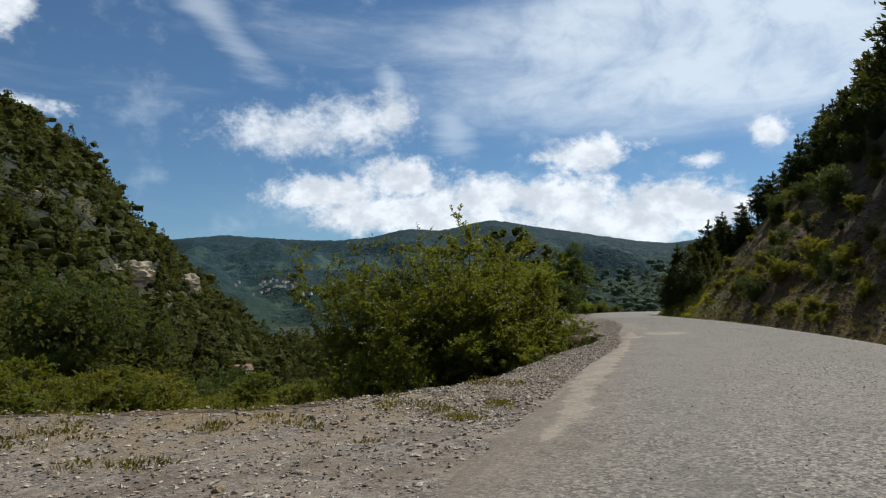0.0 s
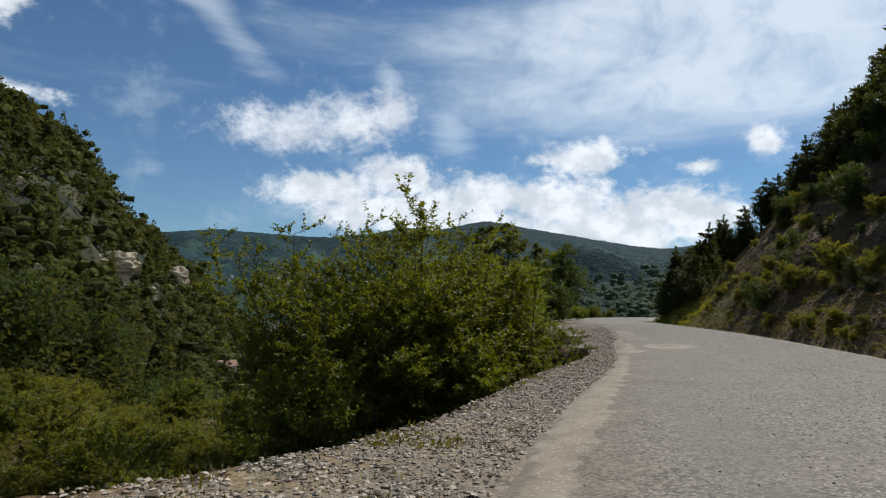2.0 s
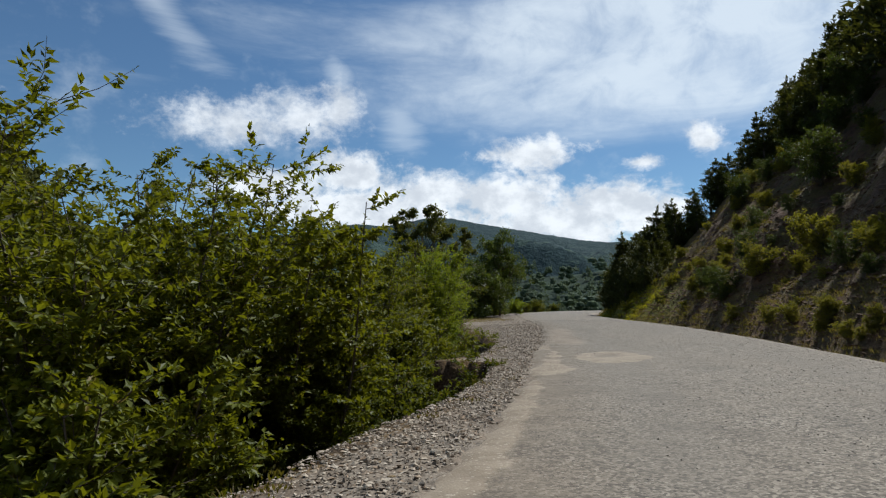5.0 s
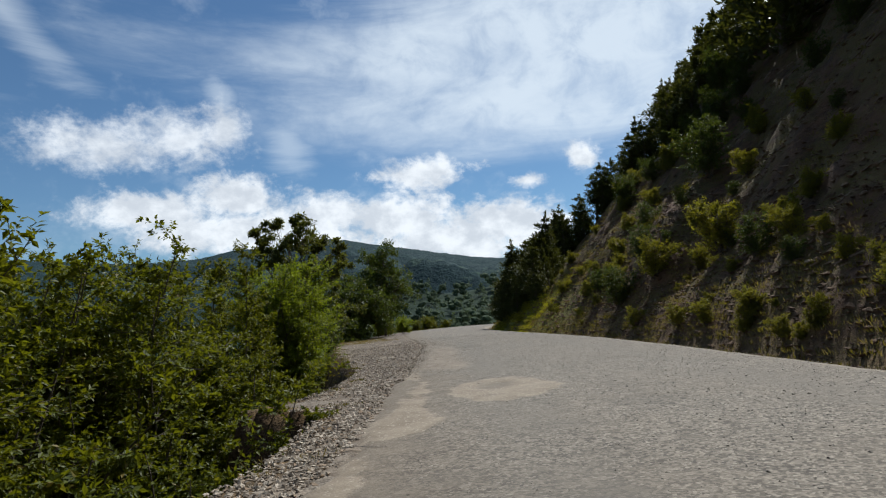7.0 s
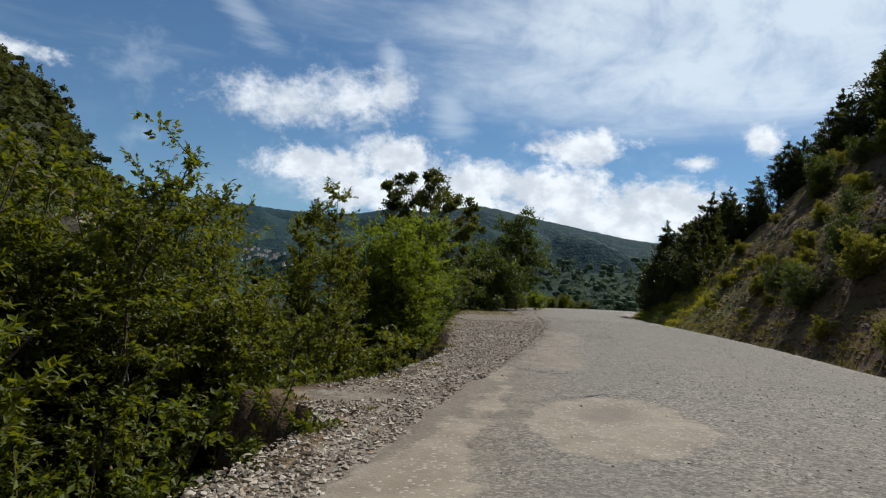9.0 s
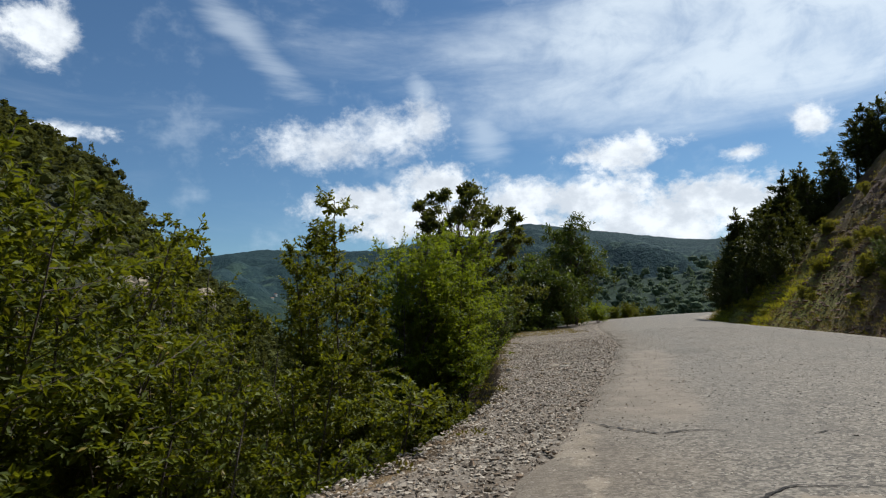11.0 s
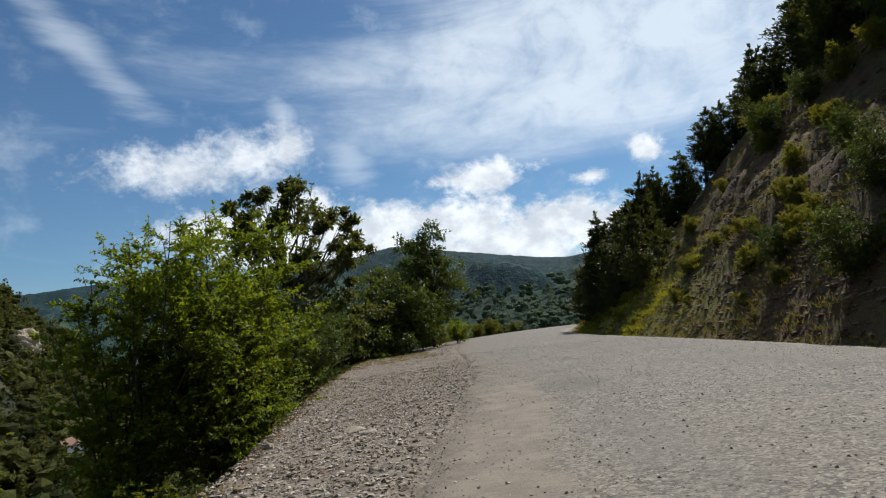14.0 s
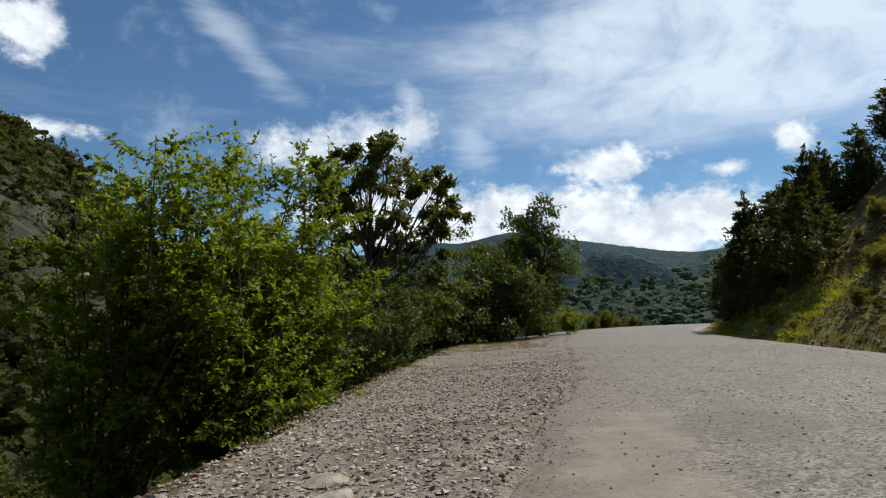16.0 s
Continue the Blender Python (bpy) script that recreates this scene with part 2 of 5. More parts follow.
def ground_height(x, y):
    dv, _ = side(VERGE, x, y)
    dl, _ = side(LEFT, x, y)
    dr, kr = side(RIGHT, x, y)
    ry = RIGHT[kr, 1]
    n1, n2, n3 = fbm(x, y, 0, 9.0, 4, 1), fbm(x, y, 0, 1.1, 3, 2), fbm(x, y, 0, 0.35, 2, 3)
    # carriageway and gravel verge
    z = np.full(len(x), -0.06)
    on_verge = dl < 0
    z = np.where(on_verge, -0.02 + 0.05 * np.maximum(dl, -2.5) + 0.012 * n2, z)
    berm = 0.13 * np.clip(1 - np.maximum(dv, 0) / 1.8, 0, 1) ** 1.5 * np.clip((9.0 - y) / 2.5, 0, 1) * (dl < 0)
    z = z + berm * (dv > 0)
    # outer bank down to the valley on the left
    q = np.maximum(-dv, 0)
    edge_z = -0.02 + 0.05 * np.maximum(dl, -2.5) + berm
    bank = -1.0 * np.minimum(q, 0.5) - 0.85 * np.minimum(q, 2.0) - 0.62 * np.clip(q - 2.2, 0, 16) - 0.33 * np.clip(q - 18, 0, 60) + np.minimum(q, 1.5) * np.interp(x, [-3.0, 0.0], [0.05, 0.22]) * n2 + np.clip(q / 8, 0, 1) * 1.2 * n1
    gentle = np.interp(x, [-7.0, -1.0, 0.6], [0.36, 0.6, 1.0]) * (y < 30) + (y >= 30)
    bank = np.where(q < 22, bank * gentle, bank * gentle + (1 - gentle) * np.clip((q - 22) / 20, 0, 1) * bank)
    # washed-out bank under the verge, and the face of the spur behind the gully
    gully = np.exp(-((x - 3.9) / 0.55) ** 2 - ((y - 19.0) / 0.6) ** 2)
    sheer = np.interp(y, [12.0, 15.0, 20.4, 21.5, 23.0, 30.0], [0.0, 1.0, 1.0, 0.5, 0.6, 0.0]) * (x > -1)
    bank = bank - 2.4 * np.minimum(q, 0.45) * sheer - 0.6 * gully * np.clip(q / 0.3, 0, 1)
    z = np.where(dv < 0, edge_z + bank, z)
    r0, az0 = np.hypot(x, y), np.degrees(np.arctan2(x, y))
    face = -3.6 + 0.50 * (-0.6 * x + 0.8 * y - 14.0) + 0.45 * n1 + 0.30 * n2 + 0.10 * n3
    face = np.minimum(face, r0 * np.tan(np.radians(np.interp(az0, HILL_AZ, HILL_EL) - 11.0).clip(-1.5, -0.10)) + 0.3 * n1)
    z = np.where((dv < -1.5) & (x < -2.5) & (y > 6) & (r0 < 75) & (az0 < -12), np.maximum(z, face), z)
    # cut slope on the right
    u = np.maximum(dr - 0.5, 0)
    steep = np.interp(ry, [10, 26, 38, 48, 60], [1.14, 1.10, 1.0, 0.86, 0.80])
    lay = 0.75 * u + 0.16 * y + 0.5 * n1
    strata = 0.14 * (lay * 0.9 % 1.0 - 0.5) + 0.10 * ((lay * 2.3 + 0.2 * n2) % 1.0 - 0.5) + 0.12 * n2
    rise = steep * np.minimum(u, 24) + 0.22 * np.clip(u - 7, 0, 17) + 0.42 * np.clip(u - 24, 0, 40) + np.clip(u / 3, 0, 1) * (0.7 * n1 + 0.09 * n2 + 0.13 * strata + 0.03 * n3)
    z = np.where(dr > 0, -0.05 - 0.10 * np.clip(dr / 0.4, 0, 1) * np.clip((1.0 - dr) / 0.5, 0, 1) + rise, z)
    # spur across the valley
    r, az = np.hypot(x, y), np.degrees(np.arctan2(x, y))
    crest = 450.0 * np.tan(np.radians(np.interp(az, HILL_AZ, HILL_EL)))
    foot = -28.0
    f = np.clip((r - 60) / 390, 0, 1)
    spur = foot + (crest - foot) * f ** 0.85 + 2.0 * n1 * f
    spur = np.where(r > 450, crest - (r - 450) * 0.35, spur)
    far = -60.0 + 0 * x
    z = np.where((dv < 0) & (az < 5) & (r < 900), np.maximum(np.maximum(z, spur), far), z)
    blend = np.clip((r - 110) / 150, 0, 1)
    z = np.where((dv < 0) & (az >= 5), z * (1 - blend) + np.maximum(z, far) * blend, z)
    z = np.where((dr > 0) & (r > 120), np.minimum(z, 35 - (r - 120) * 0.25), z)
    return np.maximum(z, far), dl, dv, dr, kr


def heights(x, y):
    return ground_height(np.atleast_1d(np.asarray(x, float)), np.atleast_1d(np.asarray(y, float)))[0]


def axis_steps(lo, hi, fine, grow, reach):
    mid = list(np.arange(lo, hi + fine, fine))
    step = fine
    while mid[-1] < reach:
        step *= grow
        mid.append(mid[-1] + step)
    step = fine
    while mid[0] > -reach:
        step *= grow
        mid.insert(0, mid[0] - step)
    return np.array(mid)


def mesh_from(name, verts, faces, mat, smooth=False):
    me = bpy.data.meshes.new(name)
    verts, faces = np.asarray(verts, np.float32), np.asarray(faces, np.int32)
    me.vertices.add(len(verts))
    me.vertices.foreach_set("co", verts.ravel())
    k = faces.shape[1]
    me.loops.add(faces.size)
    me.loops.foreach_set("vertex_index", faces.ravel())
    me.polygons.add(len(faces))
    me.polygons.foreach_set("loop_start", np.arange(0, faces.size, k, dtype=np.int32))
    me.polygons.foreach_set("loop_total", np.full(len(faces), k, np.int32))
    me.polygons.foreach_set("use_smooth", np.full(len(faces), smooth))
    me.update(calc_edges=True)
    me.materials.append(mat)
    return me


def grid_faces(nu, nv):
    i = np.arange(nu * nv).reshape(nu, nv)
    return np.stack([i[:-1, :-1].ravel(), i[1:, :-1].ravel(), i[1:, 1:].ravel(), i[:-1, 1:].ravel()], 1)


def paint(me, name, values):
    at = me.attributes.new(name, "FLOAT", "POINT")
    at.data.foreach_set("value", np.asarray(values, np.float32))


def ground_material():
    m, g = material("ground")
    pos = g.node("ShaderNodeTexCoord").outputs["Object"]
    att = lambda n: g.node("ShaderNodeAttribute", attribute_name=n).outputs["Fac"]
    big, mid, fine = g.noise(pos, 0.35, 5.0, 0.6), g.noise(pos, 2.3, 5.0, 0.65), g.noise(pos, 22.0, 4.0, 0.65)
    # gravel
    cell = g.node("ShaderNodeTexVoronoi", {"Vector": pos, "Scale": 44.0})
    cell2 = g.node("ShaderNodeTexVoronoi", {"Vector": pos, "Scale": 15.0})
    tone = g.node("ShaderNodeSeparateColor", {0: cell.outputs["Color"]}).outputs[0]
    tone2 = g.node("ShaderNodeSeparateColor", {0: cell2.outputs["Color"]}).outputs[1]
    t = g.math("ADD", g.math("MULTIPLY", tone, 0.6), g.math("MULTIPLY", tone2, 0.4))
    gravel = g.mix(g.step(t, 0.05, 1.0), (0.085, 0.069, 0.054), (0.280, 0.236, 0.186))
    gravel = g.mix(g.math("MULTIPLY", g.step(mid, 0.42, 0.66), 0.65), gravel, (0.235, 0.180, 0.128))
    gravel = g.mix(g.math("MULTIPLY", g.step(g.noise(pos, 0.9, 5.0, 0.65), 0.47, 0.64), 0.7), gravel, (0.112, 0.082, 0.057))
    gravel = g.mix(g.math("MULTIPLY", att("ochre"), g.step(mid, 0.38, 0.58)), gravel, g.mix(g.step(fine, 0.3, 0.7), (0.13, 0.090, 0.045), (0.265, 0.190, 0.100)))
    # rock and scree of the cut
    sx = g.node("ShaderNodeSeparateXYZ", {0: pos})
    tilted = g.math("ADD", sx.outputs[2], g.math("ADD", g.math("MULTIPLY", sx.outputs[1], 0.22), g.math("MULTIPLY", g.math("SUBTRACT", big, 0.5), 1.6)))
    strata_pos = g.node("ShaderNodeCombineXYZ", {0: g.math("MULTIPLY", sx.outputs[0], 0.35), 1: g.math("MULTIPLY", sx.outputs[1], 0.35), 2: g.math("MULTIPLY", tilted, 2.6)}).outputs[0]
    bands = g.noise(strata_pos, 1.0, 7.0, 0.7, 0.4)
    rock = g.mix(g.step(g.math("ADD", g.math("MULTIPLY", bands, 0.5), g.math("MULTIPLY", mid, 0.5)), 0.34, 0.66), (0.046, 0.024, 0.014), (0.150, 0.080, 0.043))
    rock = g.mix(g.step(g.noise(strata_pos, 2.1, 5.0, 0.7), 0.62, 0.74), rock, (0.19, 0.128, 0.083))
    moss = g.math("MULTIPLY", g.step(g.noise(pos, 0.8, 5.0, 0.65), 0.38, 0.56), g.step(fine, 0.35, 0.6))
    rock = g.mix(g.math("MULTIPLY", moss, 0.85), rock, (0.105, 0.088, 0.020))
    sward = g.mix(g.step(fine, 0.3, 0.7), (0.090, 0.100, 0.010), (0.300, 0.300, 0.024))
    rock = g.mix(g.math("MULTIPLY", att("sward"), g.step(mid, 0.32, 0.5)), rock, sward)
    # soil and turf
    soil = g.mix(g.step(mid, 0.35, 0.65), (0.060, 0.038, 0.020), (0.185, 0.122, 0.058))
    turf = g.mix(g.step(fine, 0.3, 0.7), (0.030, 0.040, 0.010), (0.080, 0.080, 0.024))
    turf = g.mix(g.step(mid, 0.5, 0.72), turf, (0.135, 0.110, 0.045))
    col = g.mix(att("turf"), soil, turf)
    # brown bank soil, with the shade under the verge painted into its colour
    col = g.mix(g.math("MULTIPLY", att("bank_shade"), 0.9), col, g.mix(g.step(fine, 0.3, 0.7), (0.036, 0.021, 0.013), (0.090, 0.056, 0.034)))
    col = g.mix(att("wood"), col, g.mix(g.step(g.noise(pos, 0.035, 5.0, 0.65), 0.45, 0.62), (0.014, 0.019, 0.008), (0.055, 0.048, 0.020)))
    col = g.mix(att("rock"), col, rock)
    edge = g.step(g.math("ADD", att("gravel"), g.math("MULTIPLY", g.math("SUBTRACT", mid, 0.5), 0.7)), 0.35, 0.65)
    col = g.mix(edge, col, gravel)
    rough_h = g.math("ADD", g.math("MULTIPLY", fine, 0.6), g.math("ADD", g.math("MULTIPLY", bands, 0.7), g.math("MULTIPLY", g.noise(pos, 8.0, 4.0, 0.7), 0.7)))
    fine_h = g.math("ADD", g.math("MULTIPLY", cell.outputs["Distance"], -0.12), g.math("MULTIPLY", fine, 0.10))
    h = g.math("ADD", g.math("MULTIPLY", edge, fine_h), g.math("MULTIPLY", g.math("SUBTRACT", 1.0, edge), rough_h))
    finish(g, col, 0.93, h, 1.0, 0.05, 0.25)
    return m


def build_ground():
    xs, ys = axis_steps(-5.0, 26.0, 0.19, 1.08, 4800.0), axis_steps(1.0, 50.0, 0.19, 1.08, 4800.0)
    gx, gy = np.meshgrid(xs, ys, indexing="ij")
    x, y = gx.ravel(), gy.ravel()
    z, dl, dv, dr, kr = ground_height(x, y)
    me = mesh_from("ground", np.stack([x, y, z], 1), grid_faces(len(xs), len(ys)), ground_material(), True)
    r = np.hypot(x, y)
    paint(me, "gravel", np.where(dl > -0.1, 1.0, np.clip(1 + (dv - np.interp(y, [12, 14, 21, 23], [0.32, 0.45, 0.45, 0.32])) / 0.26, 0, 1)) * (dr < 0.35))
    # painted shade: strongest at the washed-out gully, fading down the bank
    paint(me, "bank_shade", np.clip((0.14 - dv) / 0.12, 0, 1) * np.clip(1.6 + dv / 1.5, 0, 1) * np.interp(y, [14, 16, 21, 23], [0.3, 1, 1, 0.4]) * (x > 0) * (y > 11) * (y < 36))
    paint(me, "ochre", np.clip(1 - abs(dv - 0.2) / 1.5, 0, 1) * np.clip((10.5 - y) / 3, 0, 1))
    paint(me, "sward", np.clip((RIGHT[kr, 1] - 34) / 5, 0, 1) * np.clip(1.3 - dr / np.interp(RIGHT[kr, 1], [36, 48], [1.7, 4.2]), 0, 1) * (dr > 0))
    paint(me, "rock", np.clip(dr / 1.2, 0, 1) * (r < 130))
    paint(me, "wood", np.clip((r - 60) / 50, 0, 1) * (dv < 0))
    paint(me, "turf", np.clip(-dv / 2.0, 0, 1) * (dv < 0) * np.where((x < -2) & (r < 45), np.clip(0.62 + 0.9 * fbm(x, y, 0, 2.6, 4, 33), 0, 1), 1.0))
    return tagged(new("ground", me), "rough mountainside ground of gravel, rock and turf", "ground", kind="structure")


build_ground()


TAN_STRIPS = [
    [(0.75, 4.6), (1.12, 5.9), (1.24, 6.4), (1.54, 7.5), (2.05, 9.2), (3.04, 12.0), (4.28, 15.0), (4.7, 16.3), (4.92, 16.2), (4.35, 14.35), (3.98, 13.2), (3.4, 11.6), (2.62, 9.5), (2.1, 8.0), (1.7, 7.0), (1.3, 5.6)],
    [(4.9, 16.9), (5.2, 17.75), (5.45, 18.3), (6.1, 20.3), (6.35, 20.6), (5.85, 18.5), (5.75, 18.0), (5.6, 17.1)],
    [(6.15, 21.2), (6.36, 22.0), (6.58, 22.3), (6.35, 20.9)],
    [(6.75, 22.5), (7.05, 23.9), (7.8, 26.4), (8.7, 29.5), (9.2, 29.1), (8.4, 26.1), (7.95, 24.3), (7.75, 23.1), (7.35, 22.1)],
    [(6.25, 19.1), (6.6, 19.8), (7.15, 20.2), (7.55, 20.1), (7.6, 19.1), (7.35, 18.5), (6.96, 18.2), (6.6, 18.05), (6.3, 18.3)],
    [(6.9, 23.0), (8.0, 27.2), (9.3, 29.6), (8.2, 25.5), (7.5, 22.9)],
]
POTHOLE = [(6.65, 19.4), (7.0, 19.85), (7.29, 19.8), (7.08, 19.3), (6.76, 19.12)]
MENDED = [(9.0, 28.8), (9.4, 29.5), (9.85, 29.6), (10.1, 29.0), (9.75, 28.45), (9.3, 28.3)]


def inside(outline, x, y):
    """Signed distance to a closed outline in metres, positive inside."""
    p = dense(outline + outline[:1], 0.08)[:-1]
    d = np.full(len(x), 9.0)
    box = (x > p[:, 0].min() - 1) & (x < p[:, 0].max() + 1) & (y > p[:, 1].min() - 1) & (y < p[:, 1].max() + 1)
    bx, by = x[box], y[box]
    if not len(bx):
        return -d
    dist = np.sqrt(((bx[:, None] - p[None, :, 0]) ** 2 + (by[:, None] - p[None, :, 1]) ** 2).min(1))
    q = np.roll(p, -1, axis=0)
    cross = ((p[None, :, 1] > by[:, None]) != (q[None, :, 1] > by[:, None])) & (bx[:, None] < (q[:, 0] - p[:, 0])[None] * (by[:, None] - p[None, :, 1]) / (q[:, 1] - p[:, 1] + 1e-12)[None] + p[None, :, 0])
    odd = cross.sum(1) % 2 == 1
    out = -d
    out[box] = np.where(odd, dist, -dist)
    return out


def road_material():
    m, g = material("old_asphalt")
    pos = g.node("ShaderNodeTexCoord").outputs["Object"]
    att = lambda n: g.node("ShaderNodeAttribute", attribute_name=n).outputs["Fac"]
    cell = g.node("ShaderNodeTexVoronoi", {"Vector": pos, "Scale": 58.0})
    cell2 = g.node("ShaderNodeTexVoronoi", {"Vector": pos, "Scale": 21.0})
    tone = g.node("ShaderNodeSeparateColor", {0: cell.outputs["Color"]}).outputs[0]
    tone2 = g.node("ShaderNodeSeparateColor", {0: cell2.outputs["Color"]}).outputs[0]
    grain, mid, big = g.noise(pos, 130.0, 3.0, 0.7), g.noise(pos, 3.0, 6.0, 0.65), g.noise(pos, 0.42, 5.0, 0.6)
    t = g.math("ADD", g.math("MULTIPLY", tone, 0.72), g.math("MULTIPLY", tone2, 0.28))
    base = g.mix(g.step(t, 0.1, 0.95), (0.050, 0.043, 0.034), (0.315, 0.270, 0.212))
    base = g.mix(g.step(tone, 0.91, 0.96), base, (0.38, 0.335, 0.27))
    base = g.mix(g.math("MULTIPLY", g.step(grain, 0.42, 0.72), 0.4), base, (0.088, 0.076, 0.062))
    worn = g.math("ADD", g.math("MULTIPLY", g.step(big, 0.35, 0.7), 0.55), g.math("MULTIPLY", g.step(mid, 0.4, 0.7), 0.3))
    base = g.mix(g.math("MULTIPLY", worn, 0.65), base, (0.184, 0.152, 0.115))
    blot = g.noise(pos, 0.95, 6.0, 0.7, 0.3)
    base = g.mix(g.math("MULTIPLY", g.step(blot, 0.50, 0.68), 0.45), base, (0.102, 0.087, 0.069))
    # slightly polished wheel tracks
    u = att("across")
    track = g.math("MAXIMUM", g.step(g.math("ABSOLUTE", g.math("SUBTRACT", u, 0.24)), 0.09, 0.02), g.step(g.math("ABSOLUTE", g.math("SUBTRACT", u, 0.72)), 0.10, 0.02))
    base = g.mix(g.math("MULTIPLY", track, g.math("MULTIPLY", g.step(big, 0.3, 0.6), 0.35)), base, (0.154, 0.136, 0.111))
    # dust where the chippings are gone
    ragged = g.math("ADD", g.math("MULTIPLY", g.math("SUBTRACT", mid, 0.5), 0.55), g.math("MULTIPLY", g.math("SUBTRACT", grain, 0.5), 0.25))
    dust = g.step(g.math("ADD", att("dust"), g.math("MULTIPLY", ragged, 0.8)), -0.02, 0.03)
    rim = g.math("ADD", u, g.math("MULTIPLY", g.math("SUBTRACT", mid, 0.5), 0.22))
    dust = g.math("MAXIMUM", dust, g.math("MULTIPLY", g.step(rim, 0.06, 0.0), 0.35))
    dust = g.math("MAXIMUM", dust, g.math("MULTIPLY", g.step(rim, 0.92, 1.0), 0.8))
    dirt = g.math("MULTIPLY", g.step(g.math("ADD", u, g.math("MULTIPLY", g.math("SUBTRACT", big, 0.5), 0.45)), 0.22, 0.02), 0.6)
    base = g.mix(dirt, base, g.mix(g.step(mid, 0.3, 0.7), (0.112, 0.085, 0.059), (0.205, 0.163, 0.116)))
    sand = g.mix(g.step(mid, 0.35, 0.65), (0.215, 0.170, 0.120), (0.290, 0.236, 0.172))
    sand = g.mix(g.step(tone, 0.9, 0.96), sand, (0.38, 0.325, 0.255))
    base = g.mix(g.math("MULTIPLY", dust, g.step(g.noise(pos, 9.0, 4.0, 0.7), 0.25, 0.55, 0.55, 0.9)), base, sand)
    clay = g.step(g.math("ADD", att("clay"), ragged), -0.12, 0.22)
    base = g.mix(g.math("MULTIPLY", clay, 0.8), base, g.mix(g.step(mid, 0.35, 0.65), (0.182, 0.146, 0.108), (0.245, 0.200, 0.150)))
    mend = g.step(g.math("ADD", att("mended"), ragged), -0.08, 0.12)
    base = g.mix(g.math("MULTIPLY", mend, 0.5), base, (0.105, 0.090, 0.072))
    h = g.math("ADD", g.math("MULTIPLY", cell.outputs["Distance"], -0.8), g.math("MULTIPLY", mid, 0.3))
    finish(g, base, 0.86, h, 0.6, 0.005, 0.3)
    return m


def road_top(u, x, y):
    z = 0.05 * (1 - (2 * u - 1) ** 2) + 0.006 * fbm(x, y, 0, 2.5, 3, 7)
    return z - 0.022 * np.clip(inside(POTHOLE, x, y) / 0.05 + 0.5, 0, 1)


def build_road():
    nv = 41
    u = np.linspace(0, 1, nv)
    ks = np.arange(0, len(LEFT) - 1, 0.5)
    take = lambda arr: np.stack([np.interp(ks, np.arange(len(arr)), arr[:, i]) for i in range(2)], 1)
    l, r, nrm = take(LEFT), take(RIGHT), take(NORMAL)
    l = l - nrm * np.interp(l[:, 1], [20.0, 25.0], [0.18, 0.0])[:, None]
    wob = 0.07 * fbm(l[:, 0], l[:, 1], 0, 2.3, 3, 5) + 0.07 * fbm(l[:, 0], l[:, 1], 0, 0.7, 3, 6)
    p = l[:, None, :] + (r - l)[:, None, :] * u[None, :, None]
    edge = np.maximum(0, 1 - u / 0.1)
    p += nrm[:, None, :] * (wob[:, None] * edge[None, :])[:, :, None]
    x, y = p[..., 0].ravel(), p[..., 1].ravel()
    uu = np.tile(u, len(l))
    z = road_top(uu, x, y).reshape(len(l), nv)
    z[:, 0] -= 0.06
    z[:, -1] -= 0.06
    me = mesh_from("road", np.stack([x, y, z.ravel()], 1), grid_faces(len(l), nv), road_material(), True)
    paint(me, "across", uu)
    paint(me, "dust", np.max([inside(o, x, y) for o in TAN_STRIPS[:3] + TAN_STRIPS[4:5]], axis=0))
    paint(me, "clay", np.max([inside(o, x, y) for o in (TAN_STRIPS[3], TAN_STRIPS[5])], axis=0))
    paint(me, "mended", np.maximum(inside(MENDED, x, y), inside(POTHOLE, x, y)))
    return tagged(new("road", me), "worn grey chip-sealed mountain road with crumbling edges", "road", kind="structure")


build_road()


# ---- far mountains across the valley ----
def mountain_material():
    m, g = material("hazed_woods")
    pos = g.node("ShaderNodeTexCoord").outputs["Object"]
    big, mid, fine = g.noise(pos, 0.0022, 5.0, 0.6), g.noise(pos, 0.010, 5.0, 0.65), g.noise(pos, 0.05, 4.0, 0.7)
    # the teal in these forest tones is aerial haze put into the colour
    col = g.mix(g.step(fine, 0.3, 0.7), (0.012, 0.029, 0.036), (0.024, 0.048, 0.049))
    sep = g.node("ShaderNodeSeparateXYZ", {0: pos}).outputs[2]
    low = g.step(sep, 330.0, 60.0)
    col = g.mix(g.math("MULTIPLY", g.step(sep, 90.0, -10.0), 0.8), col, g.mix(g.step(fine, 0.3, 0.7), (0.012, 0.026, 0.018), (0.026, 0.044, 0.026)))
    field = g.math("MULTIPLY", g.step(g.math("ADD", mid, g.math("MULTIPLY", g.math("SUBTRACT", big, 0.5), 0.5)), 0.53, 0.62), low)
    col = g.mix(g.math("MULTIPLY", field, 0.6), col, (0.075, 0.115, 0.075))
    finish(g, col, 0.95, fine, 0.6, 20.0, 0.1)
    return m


RIDGE_AZ = [-75, -50, -40, -32, -27, -23.6, -19.9, -16, -13, -9.8, -6.5, -3.4, 0, 2.6, 4.7, 7, 11, 15, 18.5, 21.2, 25, 32, 45, 70]
RIDGE_EL = [5.5, 5.0, 4.9, 5.0, 5.4, 5.8, 6.3, 6.1, 6.0, 6.0, 6.4, 7.2, 7.0, 7.6, 8.0, 7.6, 6.9, 6.2, 5.6, 5.35, 5.9, 7.5, 8.5, 8.5]


